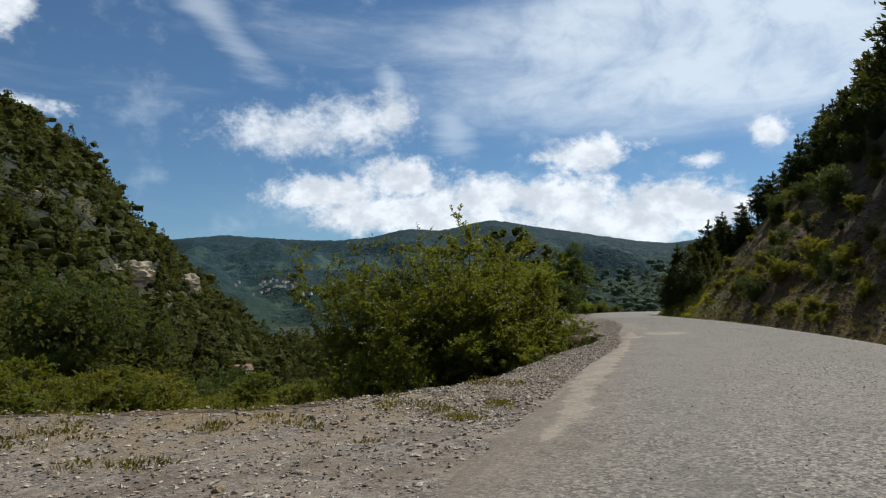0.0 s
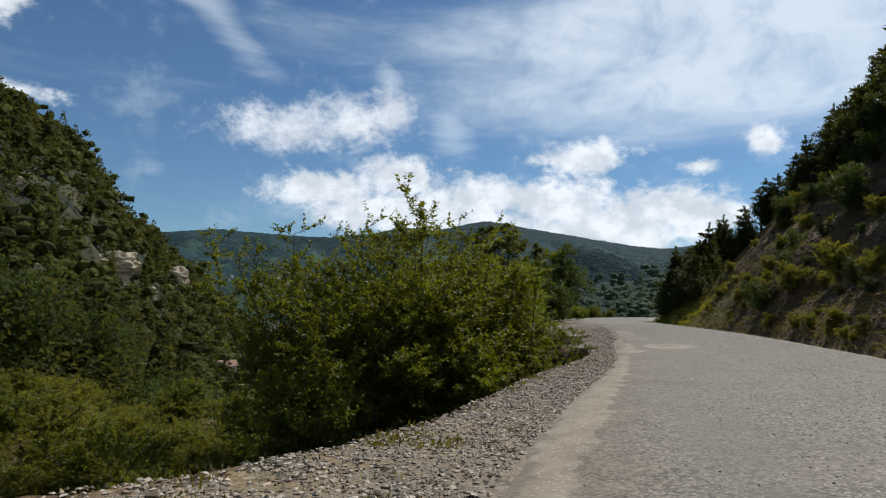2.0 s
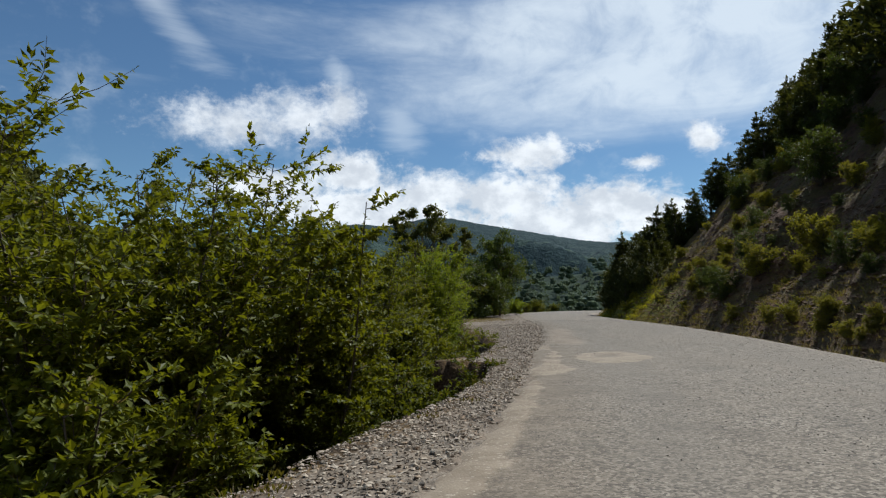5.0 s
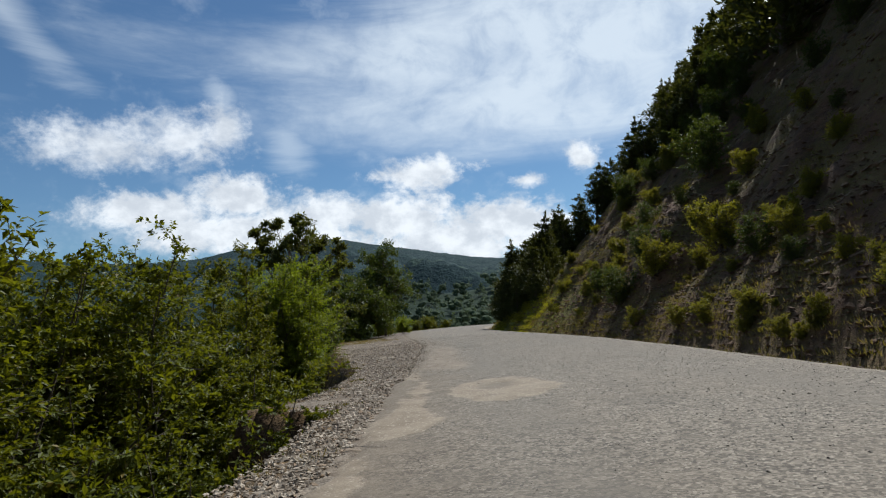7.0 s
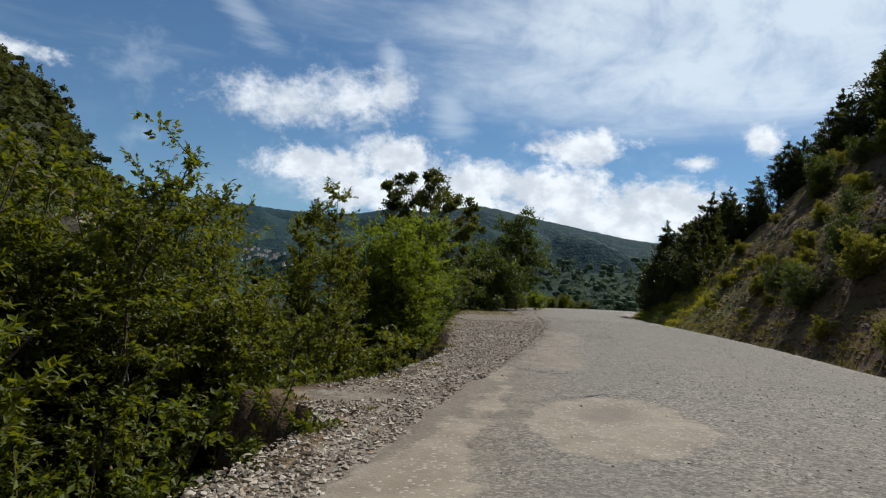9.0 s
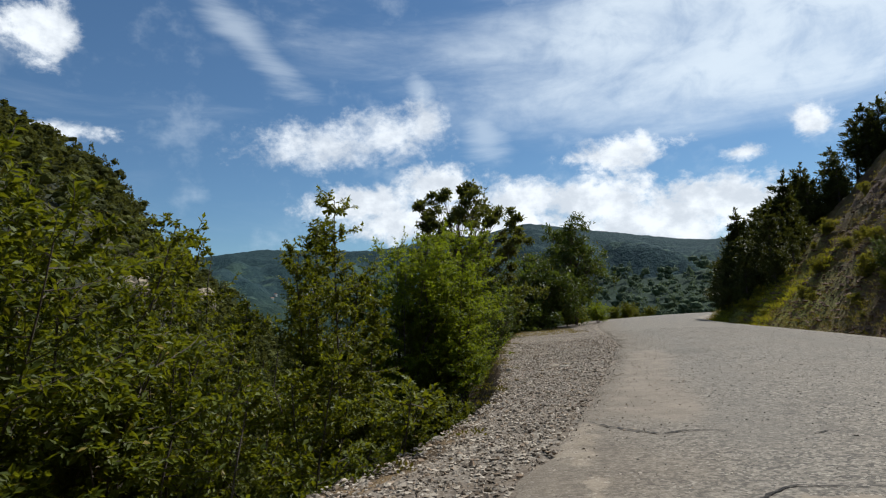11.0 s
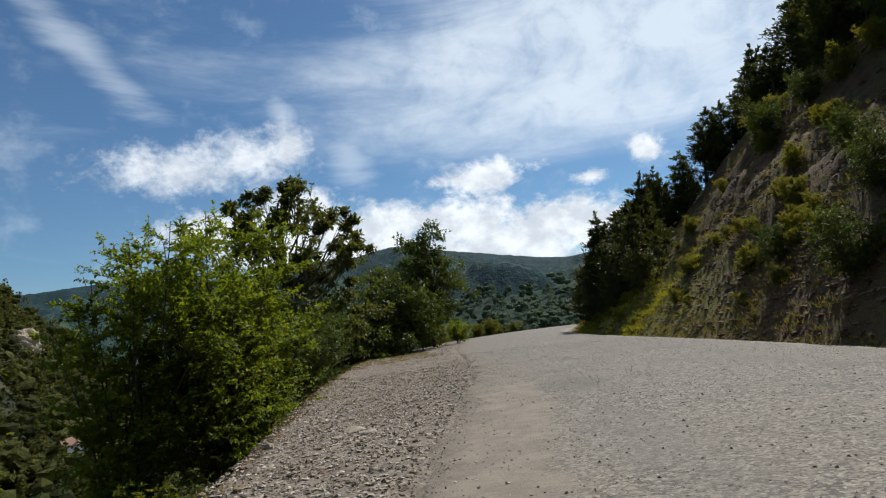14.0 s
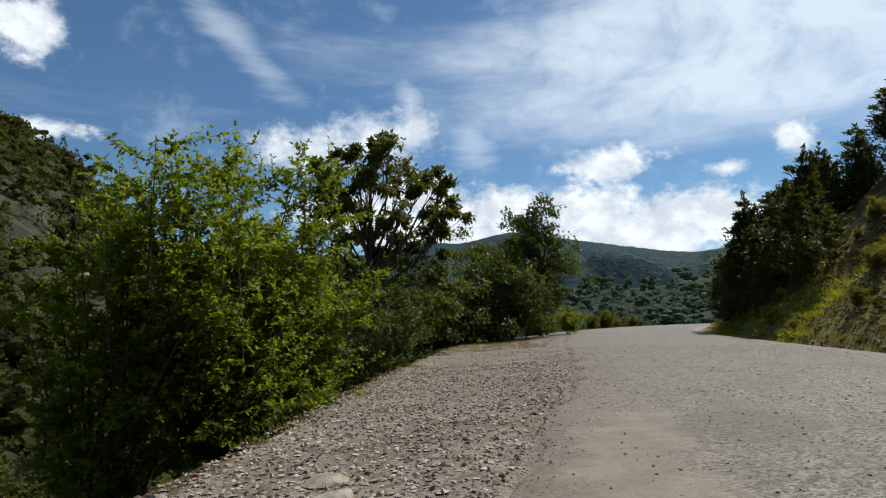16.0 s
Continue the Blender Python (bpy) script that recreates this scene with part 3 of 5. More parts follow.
def mountain(name, az, el, near, far_r, low, label, mat, seed, rough):
    az_f = np.arange(az[0], az[-1], 0.3)
    crest = np.tan(np.radians(np.interp(az_f, az, el))) * far_r
    for _ in range(6):
        crest[1:-1] = (crest[:-2] + 2 * crest[1:-1] + crest[2:]) / 4
    t = np.linspace(0, 1, 70)
    A, Tt = np.meshgrid(np.radians(az_f), t, indexing="ij")
    R = near + (far_r - near) * Tt
    x, y = R * np.sin(A), R * np.cos(A)
    spur = fbm(x, y, 0, 900.0, 4, seed) * rough * np.sin(np.pi * Tt) + fbm(x, y, 0, 60.0, 2, seed + 1) * rough * 0.035
    z = low + (crest[:, None] - low) * (0.35 * Tt + 0.65 * Tt ** 1.7) + spur
    z[:, -1] = crest + fbm(x[:, -1], y[:, -1], 0, 60.0, 3, seed + 2) * rough * 0.03
    v = np.stack([x, y, z], 2)
    back = v[:, -1:, :] * np.array([1.12, 1.12, 1.0]) - np.array([0, 0, 220.0])
    v = np.concatenate([v, back], 1)
    me = mesh_from(name, v.reshape(-1, 3), grid_faces(v.shape[0], v.shape[1]), mat, True)
    tagged(new(name, me), label, "mountain", kind="structure")
    return v[:, :-1]


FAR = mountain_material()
MOUNTAIN = mountain("mountain", RIDGE_AZ, RIDGE_EL, 330.0, 3300.0, -70.0, "long wooded mountain ridge coloured hazy blue beyond the valley", FAR, 11, 95.0)

NEAR_AZ = [-14, -8, -2, 3, 7, 10, 13, 16, 19, 22, 26, 32]
NEAR_EL = [-5, -4.2, -2.4, -0.6, 1.2, 2.2, 2.7, 2.3, 2.7, 3.2, 3.6, 4.0]


def hillside_material():
    m, g = material("near_hillside")
    pos = g.node("ShaderNodeTexCoord").outputs["Object"]
    big, mid, fine = g.noise(pos, 0.012, 5.0, 0.6), g.noise(pos, 0.05, 5.0, 0.65), g.noise(pos, 0.3, 4.0, 0.7)
    col = g.mix(g.step(mid, 0.35, 0.65), (0.013, 0.025, 0.018), (0.028, 0.046, 0.028))
    col = g.mix(g.math("MULTIPLY", g.step(big, 0.5, 0.62), 0.6), col, (0.042, 0.062, 0.034))
    finish(g, col, 0.95, fine, 0.6, 2.0, 0.1)
    return m


HILLSIDE = mountain("hillside", NEAR_AZ, NEAR_EL, 170.0, 640.0, -60.0, "green meadow hillside dotted with trees beyond the bend", hillside_material(), 21, 14.0)


# ---- plants ----
def part(name, me, parent, label=""):
    ob = new(name, me)
    ob.parent = parent
    return tagged(ob, label) if label else ob


def tube(path, radii, sides=5):
    """Vertices and quads of a tapering tube along a path."""
    path = np.asarray(path, float)
    t = np.gradient(path, axis=0)
    t /= np.linalg.norm(t, axis=1)[:, None] + 1e-9
    ref = np.array([0.31, 0.17, 0.93]) if abs(t[0, 2]) < 0.9 else np.array([0.9, 0.3, 0.1])
    a = np.cross(t, ref)
    a /= np.linalg.norm(a, axis=1)[:, None] + 1e-9
    b = np.cross(t, a)
    ang = np.linspace(0, 2 * np.pi, sides, endpoint=False)
    ring = np.cos(ang)[None, :, None] * a[:, None, :] + np.sin(ang)[None, :, None] * b[:, None, :]
    v = path[:, None, :] + ring * np.asarray(radii)[:, None, None]
    n = len(path)
    i = np.arange(n * sides).reshape(n, sides)
    j = np.roll(i, -1, axis=1)
    f = np.stack([i[:-1].ravel(), j[:-1].ravel(), j[1:].ravel(), i[1:].ravel()], 1)
    return v.reshape(-1, 3), f


def bend_path(rng, start, way, length, steps, wander, lift):
    """A wandering path; lift pulls it upwards (or down when negative)."""
    p, d = [np.array(start, float)], np.array(way, float)
    d /= np.linalg.norm(d)
    for _ in range(steps):
        d = d + rng.normal(0, wander, 3) + np.array([0, 0, lift])
        d /= np.linalg.norm(d)
        p.append(p[-1] + d * length / steps)
    return np.array(p)


def leaf_quads(rng, centre, along, size, droop=0.25, slim=0.5):
    """Folded leaves, each of two triangles, at many places at once."""
    n = len(centre)
    a = along + rng.normal(0, 0.55, (n, 3))
    a[:, 2] -= droop
    a /= np.linalg.norm(a, axis=1)[:, None] + 1e-9
    up = np.array([0, 0, 1.0]) + rng.normal(0, 0.55, (n, 3))
    s = np.cross(a, up)
    s /= np.linalg.norm(s, axis=1)[:, None] + 1e-9
    nrm = np.cross(s, a)
    L = size * rng.uniform(0.6, 1.25, n)[:, None]
    base, tip = centre, centre + a * L
    mid = centre + a * L * 0.45
    w = L * slim * 0.5
    l, r = mid + s * w + nrm * w * 0.35, mid - s * w + nrm * w * 0.35
    v = np.stack([base, l, tip, r], 1).reshape(-1, 3)
    k = np.arange(n)[:, None] * 4
    f = np.concatenate([k + np.array([[0, 2, 1]]), k + np.array([[0, 3, 2]])], 1).reshape(-1, 3)
    return v, f


def joined(pieces):
    vs, fs, off = [], [], 0
    for v, f in pieces:
        vs.append(v)
        fs.append(f + off)
        off += len(v)
    return np.concatenate(vs), np.concatenate(fs)


def bush(name, x, y, height, spread, label, mat, seed, stems=8, twigs=26, leaf=0.085, per=16, lean=(0, 0), sink=0.05, group="", shoots=10,
         squash=1.0, category="bush", slim=0.5, lift=0.10, low=0.15, top=None):
    """A many-stemmed bush: stems fan out of one base, twigs leave the stems, leaves stand along the twigs."""
    rng = np.random.RandomState(seed)
    base_z = heights(x, y)[0] - sink
    if top is not None:
        height = max(0.8, top - base_z)
    root = new(name)
    root.location = (x, y, base_z)
    tagged(root, label, category, group)
    cent, along, thin = [], [], []
    twigs, leaf, per = int(twigs * 0.85), leaf * 0.93, int(per * 1.3)
    for i in range(stems):
        ang = 2 * np.pi * (i + rng.uniform(-0.3, 0.3)) / stems
        tilt = rng.uniform(0.10, 0.58) if i else 0.05
        d = np.array([np.cos(ang) * tilt * spread / height * 2.0 + lean[0], np.sin(ang) * tilt * squash * spread / height * 2.0 + lean[1], 1.0])
        L = height * rng.uniform(0.72, 0.98) * np.linalg.norm(d) ** 0.35
        p = bend_path(rng, rng.normal(0, 0.06, 3) * np.array([1, 1, 0]), d, L, 12, 0.07, 0.02)
        v, f = tube(p, np.linspace(0.012 + 0.009 * height / 3, 0.005, len(p)), 5)
        part("stem", mesh_from("stem", v, f, BARK, True), root)
        for _ in range(twigs):
            k = rng.uniform(low, 1.0)
            kk = k * (len(p) - 1)
            i0 = min(int(kk), len(p) - 2)
            at = p[i0] + (p[i0 + 1] - p[i0]) * (kk - i0)
            a2 = rng.uniform(0, 2 * np.pi)
            out = np.array([np.cos(a2), np.sin(a2) * squash, rng.uniform(-0.25, 0.7)])
            TL = spread * rng.uniform(0.28, 0.62) * (1.15 - 0.6 * k)
            q = bend_path(rng, at, out, TL, 4, 0.16, lift)
            thin.append(tube(q, np.linspace(0.006, 0.002, len(q)), 3))
            cent.append((q, per))
            for _ in range(3):
                j = rng.randint(1, len(q) - 1)
                a3 = rng.uniform(0, 2 * np.pi)
                q2 = bend_path(rng, q[j], (q[-1] - q[0]) / TL + np.array([np.cos(a3), np.sin(a3), rng.uniform(-0.4, 0.5)]) * 0.9, TL * rng.uniform(0.35, 0.7), 2, 0.16, lift * 0.7)
                if rng.rand() < 0.6:
                    thin.append(tube(q2, np.linspace(0.004, 0.0015, len(q2)), 3))
                cent.append((q2, int(per * 0.62)))
        for _ in range(shoots // stems + (rng.rand() < (shoots % stems) / stems)):
            dd = (p[-1] - p[-3]) / (np.linalg.norm(p[-1] - p[-3]) + 1e-9)
            q = bend_path(rng, p[-3], dd * 0.35 + np.array([0, 0, 1.0]) + rng.normal(0, 0.12, 3), min(height * rng.uniform(0.08, 0.2), rng.uniform(0.2, 0.45)), 8, 0.06, 0.12)
            thin.append(tube(q, np.linspace(0.006, 0.002, len(q)), 3))
            cent.append((q, int(per * 1.7)))
    cs, al = [], []
    for q, n in cent:
        k = np.sort(rng.uniform(0.08, 1.0, n)) * (len(q) - 1)
        i0 = np.minimum(k.astype(int), len(q) - 2)
        c = q[i0] + (q[i0 + 1] - q[i0]) * (k - i0)[:, None]
        d = (q[i0 + 1] - q[i0])
        d /= np.linalg.norm(d, axis=1)[:, None] + 1e-9
        sidew = np.cross(d, np.array([0, 0, 1.0])) * np.where(np.arange(n) % 2, 1, -1)[:, None]
        cs.append(c)
        al.append(d * 0.6 + sidew * 0.9)
    v, f = leaf_quads(rng, np.concatenate(cs), np.concatenate(al), leaf, slim=slim)
    tagged(part("foliage", mesh_from("foliage", v, f, mat), root), kind="stuff")
    v, f = joined(thin)
    tagged(part("twig_spray", mesh_from("twig_spray", v, f, BARK), root), kind="stuff")
    return root


def crown_tree(name, x, y, height, radius, trunk_h, label, mat, seed, leaf=0.12, clumps=46, per=420, squash=0.8, group="", trunk_r=0.10, lean=(0, 0), z=None, fill=0.55, centres=None):
    """A tree with trunk, limbs and a crown of leaf sprays with gaps between them."""
    rng = np.random.RandomState(seed)
    base_z = heights(x, y)[0] - 0.1 if z is None else z
    root = new(name)
    root.location = (x, y, base_z)
    tagged(root, label, "tree", group)
    top = np.array([lean[0], lean[1], height * 0.86])
    p = bend_path(rng, (0, 0, 0), top, np.linalg.norm(top), 14, 0.05, 0.02)
    v, f = tube(p, np.linspace(trunk_r, trunk_r * 0.2, len(p)), 8)
    part("trunk", mesh_from("trunk", v, f, BARK, True), root)
    pieces, limbs = [], []
    mid = np.array([lean[0] * 0.7, lean[1] * 0.7, trunk_h + (height - trunk_h) * 0.5])
    half = (height - trunk_h) * 0.5
    for i in range(len(centres) if centres else clumps):
        d = rng.normal(0, 1, 3)
        d /= np.linalg.norm(d)
        rr = rng.uniform(fill, 1.0) ** 0.6
        c = mid + d * np.array([radius, radius, half]) * rr * rng.uniform(0.75, 1.08)
        if centres:
            c = np.array([centres[i][0] * 0.9, rng.uniform(-1, 1) * radius * 0.45, centres[i][1] - 0.3 - base_z])
        j = min(len(p) - 2, int(len(p) * np.clip(c[2] / height * 0.72, 0.12, 0.95)))
        q = np.array([p[j], p[j] * 0.55 + c * 0.45 + np.array([0, 0, -0.08 * radius]) + rng.normal(0, 0.16, 3) * radius, c])
        t = np.linspace(0, 1, 6)[:, None]
        q = (1 - t) ** 2 * q[0] + 2 * t * (1 - t) * q[1] + t ** 2 * q[2]
        limbs.append(tube(q + rng.normal(0, 0.02, (6, 3)) * radius * np.array([0, 1, 1, 1, 1, 0])[:, None], np.linspace(trunk_r * 0.36, 0.008, 6), 4))
        size = centres[i][2] * 0.72 if centres else radius * rng.uniform(0.24, 0.42)
        for _ in range(5):
            n = int(per * rng.uniform(0.3, 1.5) / 5)
            off = rng.normal(0, 1, (n, 3))
            off *= (rng.uniform(0.05, 1.0, n) ** 0.6 / (np.linalg.norm(off, axis=1) + 1e-9))[:, None]
            s2 = size * rng.uniform(0.35, 0.8)
            mid2 = c + rng.normal(0, 0.62, 3) * size
            pos = mid2 + off * np.array([s2 * rng.uniform(0.7, 1.5), s2 * rng.uniform(0.7, 1.5), s2 * squash])
            pieces.append(leaf_quads(rng, pos, off * 0.4 + rng.normal(0, 0.6, (n, 3)), leaf))
            limbs.append(tube(np.array([q[3], (q[3] + mid2) / 2 + np.array([0, 0, -0.03]), mid2]), [0.014, 0.009, 0.004], 3))
    v, f = joined(pieces)
    tagged(part("crown", mesh_from("crown", v, f, mat), root), kind="stuff")
    v, f = joined(limbs)
    tagged(part("limb_spread", mesh_from("limb_spread", v, f, BARK, True), root), kind="stuff")
    return root


def pine_mesh(seed, height, radius, per=62, whorls=None, needle=0.25):
    """Trunk and needle meshes of a young pine with whorled, upturned branches."""
    rng = np.random.RandomState(seed)
    whorls = whorls or int(height / 0.5)
    trunk = tube(np.array([(0, 0, 0), (0.08, 0.05, height * 0.5), (0.02, 0, height)]), [0.02 * height, 0.012 * height, 0.01], 6)
    wood, leaf = [], []
    skew = rng.normal(0, 0.22, 2)
    for w in range(whorls):
        k = (w + rng.uniform(-0.4, 0.4)) / whorls
        z0 = height * (0.08 + 0.88 * k)
        n = rng.randint(3, 6)
        for b in range(n):
            ang = 2 * np.pi * (b + rng.uniform(-0.45, 0.45)) / n + w * 1.3
            side_on = 1 + skew[0] * math.cos(ang) + skew[1] * math.sin(ang)
            L = radius * (0.08 + (1.0 - k) ** 1.0 * min(1.0, 0.6 + 1.6 * k)) * rng.uniform(0.6, 1.15) * side_on + 0.12
            q = bend_path(rng, (0.04, 0.02, z0), (np.cos(ang), np.sin(ang), rng.uniform(0.05, 0.5)), L, 5, 0.10, 0.12)
            wood.append(tube(q, np.linspace(0.012, 0.003, len(q)), 3))
            m = max(10, int(per * (0.4 + L / radius)))
            t = rng.uniform(0.2, 1.0, m) ** 0.7 * (len(q) - 1)
            i0 = np.minimum(t.astype(int), len(q) - 2)
            c = q[i0] + (q[i0 + 1] - q[i0]) * (t - i0)[:, None] + rng.normal(0, 0.09 * L + 0.03, (m, 3))
            d = (q[-1] - q[0]) / L + rng.normal(0, 0.8, (m, 3)) + np.array([0, 0, 0.5])
            leaf.append(leaf_quads(rng, c, d, needle, droop=-0.2, slim=0.36))
    lead = rng.uniform(height * 0.93, height * 1.02, 30)
    leaf.append(leaf_quads(rng, np.stack([rng.normal(0, .03, 30), rng.normal(0, .03, 30), lead], 1), np.tile([0, 0, 1.0], (30, 1)), needle, droop=-0.6, slim=0.36))
    v1, f1 = trunk
    v2, f2 = joined(wood)
    v3, f3 = joined(leaf)
    return mesh_from("trunk", v1, f1, BARK, True), mesh_from("branchwork", v2, f2, BARK), mesh_from("needle_mass", v3, f3, NEEDLE)


PINES = [pine_mesh(100 + i, h, r) for i, (h, r) in enumerate(((5.8, 1.45), (4.8, 1.35), (6.6, 1.55), (3.8, 1.1)))]


def pine(x, y, kind, size, turn, label="dark green young pine on the rocky cut slope", broad=1.3):
    meshes = PINES[kind]
    root = new("pine_tree")
    root.matrix_world = Matrix.Translation((x, y, heights(x, y)[0] - 0.15)) @ Matrix.Rotation(turn, 4, "Z") @ Matrix.Diagonal((size * broad, size * broad, size, 1.0))
    tagged(root, label, "tree", "pines on the slope")
    for name, me in zip(("trunk", "branchwork", "needle_mass"), meshes):
        ob = part(name, me, root)
        if name != "trunk":
            tagged(ob, kind="stuff")
    return root


# ---- hedge of bushes and trees below the verge ----
B = bush
B("hornbeam_bush", 0.6, 13.9, 4.0, 2.3, "large dense green hornbeam bush below the gravel verge", LEAF, 1, stems=20, twigs=56, leaf=0.08, per=24, shoots=30, top=2.5)
B("hornbeam_bush", 0.5, 16.2, 4.4, 2.2, "tall dense green hornbeam bush behind the verge", LEAF, 20, stems=24, twigs=60, leaf=0.08, per=24, shoots=30, top=2.85)
B("hornbeam_bush", -1.6, 15.4, 4.0, 2.2, "broad green hornbeam bush on the bank below the verge", LEAF, 21, stems=13, twigs=36, leaf=0.085, per=20, shoots=16, top=2.6)
B("hornbeam_bush", 1.9, 15.7, 3.3, 1.35, "leafy green hornbeam bush hanging over the verge", LEAF, 52, stems=20, twigs=66, leaf=0.076, per=22, shoots=30, top=2.25)
B("hornbeam_bush", 1.3, 12.6, 2.4, 1.3, "low leafy hornbeam bush leaning over the gravel edge", LEAF, 22, stems=14, twigs=40, leaf=0.078, per=20, shoots=5, top=0.7)
B("hornbeam_bush", -0.9, 12.4, 2.4, 1.5, "low leafy hornbeam bush in the shade of a larger one", LEAF, 23, stems=10, twigs=30, leaf=0.08, per=18, shoots=5, top=0.6)
B("hornbeam_bush", 2.75, 16.4, 1.6, 0.9, "low green bush hanging into the washed-out hole", LEAF_SHADED, 38, stems=8, twigs=30, leaf=0.07, per=18, shoots=2, top=0.4)
B("hornbeam_bush", 3.25, 19.1, 2.0, 1.2, "low green bush beside the washed-out hole", LEAF_SHADED, 39, stems=11, twigs=36, leaf=0.07, per=18, shoots=2, top=0.7)
B("hornbeam_bush", 3.55, 18.1, 1.4, 0.7, "low green bush hanging into the washed-out gully", LEAF_SHADED, 45, stems=9, twigs=32, leaf=0.07, per=18, shoots=2, top=0.22)
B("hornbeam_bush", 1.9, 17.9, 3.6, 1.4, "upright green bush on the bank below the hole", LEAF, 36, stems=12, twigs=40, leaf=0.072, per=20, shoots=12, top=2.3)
B("hornbeam_bush", 0.7, 18.2, 2.6, 1.6, "dark green bush crowded under taller ones", LEAF_SHADED, 37, stems=10, twigs=32, leaf=0.075, per=18, shoots=4, top=1.3)
B("hornbeam_bush", 2.45, 20.6, 4.4, 1.9, "dense dark green bush beside the washed-out hole", LEAF_SHADED, 3, stems=20, twigs=54, leaf=0.076, per=23, shoots=16, top=2.1)
B("hornbeam_bush", 0.1, 20.4, 4.4, 2.1, "tall dense green bush on the steep bank", LEAF_SHADED, 24, stems=13, twigs=38, leaf=0.078, per=20, shoots=8, top=2.1)
B("hornbeam_bush", 3.45, 20.75, 2.4, 1.0, "low dense green bush over the washed-out hole", LEAF_SHADED, 25, stems=10, twigs=34, leaf=0.072, per=19, shoots=3, top=0.95)
B("hornbeam_bush", 4.2, 23.0, 2.2, 1.2, "dense low green bush under the road edge", LEAF, 4, stems=9, twigs=32, leaf=0.07, per=20, shoots=4, top=0.8)
B("hornbeam_bush", 2.8, 23.4, 3.0, 1.5, "dense green bush on the bank under the road", LEAF, 26, stems=12, twigs=36, leaf=0.07, per=20, shoots=6, top=1.0)
B("hornbeam_bush", 1.0, 23.3, 4.4, 1.5, "tall green bush with upright shoots on the bank", LEAF, 47, stems=13, twigs=44, leaf=0.078, per=19, shoots=14, top=2.3)
B("young_elm", 3.25, 26.3, 5.2, 1.15, "slender young elm rising over low bushes", LEAF, 5, stems=6, twigs=130, leaf=0.066, per=20, shoots=5, category="tree", top=2.95, low=0.12)
B("roadside_bush", 3.2, 27.7, 3.2, 1.7, "low dull green bush with small leaves below the road", LEAF_SHADED, 6, stems=11, twigs=38, leaf=0.066, per=20, shoots=6, top=0.1)
B("roadside_bush", 1.5, 25.0, 3.8, 1.4, "dull green bush with upright shoots below the road", LEAF, 7, stems=14, twigs=46, leaf=0.074, per=20, shoots=14, top=2.35)
B("roadside_bush", 4.4, 26.2, 2.2, 1.1, "small dull green bush at the crumbling road edge", LEAF_SHADED, 27, stems=10, twigs=34, leaf=0.066, per=18, shoots=4, top=-0.45)
B("hornbeam_bush", 4.8, 32.3, 4.1, 2.1, "bright green young hornbeam bush at the road edge", LEAF_BRIGHT, 8, stems=16, twigs=48, leaf=0.082, per=21, shoots=16, top=3.25)
B("hornbeam_bush", 3.6, 31.5, 3.4, 1.3, "bright green hornbeam bush with upright shoots", LEAF_BRIGHT, 28, stems=12, twigs=38, leaf=0.08, per=20, shoots=18, top=2.8)
B("hornbeam_bush", 5.25, 33.5, 3.0, 1.35, "dense bright green hornbeam bush beside a taller one", LEAF_BRIGHT, 48, stems=13, twigs=44, leaf=0.08, per=20, shoots=8, top=2.5)
low_bush = B("roadside_bush", 4.7, 29.4, 2.0, 1.1, "low green bush on the gravelly bank", LEAF, 29, stems=8, twigs=28, leaf=0.08, per=14, shoots=4, top=-0.55)
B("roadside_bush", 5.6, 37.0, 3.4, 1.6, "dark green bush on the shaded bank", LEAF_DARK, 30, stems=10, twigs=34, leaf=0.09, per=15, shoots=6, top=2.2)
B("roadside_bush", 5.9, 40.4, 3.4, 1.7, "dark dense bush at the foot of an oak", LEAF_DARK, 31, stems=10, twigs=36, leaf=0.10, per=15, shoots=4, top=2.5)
OAK_CLUMPS = [(-2.1, 5.4, 0.55), (-1.6, 5.9, 0.5), (-1.0, 6.1, 0.45), (-0.5, 5.5, 0.6), (0.1, 6.3, 0.45), (0.5, 5.8, 0.6), (1.1, 5.6, 0.6), (1.6, 5.2, 0.6),
              (2.1, 4.8, 0.5), (2.4, 4.3, 0.4), (-1.4, 4.9, 0.55), (-0.8, 4.6, 0.5), (0.2, 5.0, 0.6), (0.9, 4.8, 0.6), (-0.2, 4.2, 0.5), (0.6, 3.9, 0.5),
              (1.7, 4.4, 0.45), (-1.2, 3.9, 0.5), (0.0, 3.3, 0.6), (1.0, 3.2, 0.6), (-0.8, 3.0, 0.6), (1.6, 2.6, 0.6), (0.4, 2.5, 0.7), (-0.6, 2.1, 0.7), (1.2, 1.8, 0.7),
              (2.0, 3.4, 0.55), (2.1, 2.2, 0.7), (-1.4, 2.6, 0.6), (0.3, 1.2, 0.8), (1.7, 1.0, 0.8), (-0.9, 1.2, 0.8), (2.3, 1.4, 0.6),
              (-1.9, 4.6, 0.45), (-1.9, 3.6, 0.5), (-0.4, 3.6, 0.6), (0.8, 3.4, 0.6), (2.2, 3.8, 0.4), (-1.7, 2.0, 0.6)]
oak = crown_tree("oak_tree", 5.2, 42.0, 8.6, 2.5, 4.6, "gnarled dark oak with an open crown behind the bushes", LEAF_OAK, 9, leaf=0.175, per=560, trunk_r=0.16, squash=0.75, centres=OAK_CLUMPS)
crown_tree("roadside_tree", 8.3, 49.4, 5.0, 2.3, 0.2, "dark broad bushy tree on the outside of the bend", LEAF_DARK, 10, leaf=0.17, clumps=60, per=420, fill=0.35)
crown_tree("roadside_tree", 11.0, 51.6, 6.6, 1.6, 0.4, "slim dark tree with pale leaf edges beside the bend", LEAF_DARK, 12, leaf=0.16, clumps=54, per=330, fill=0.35)
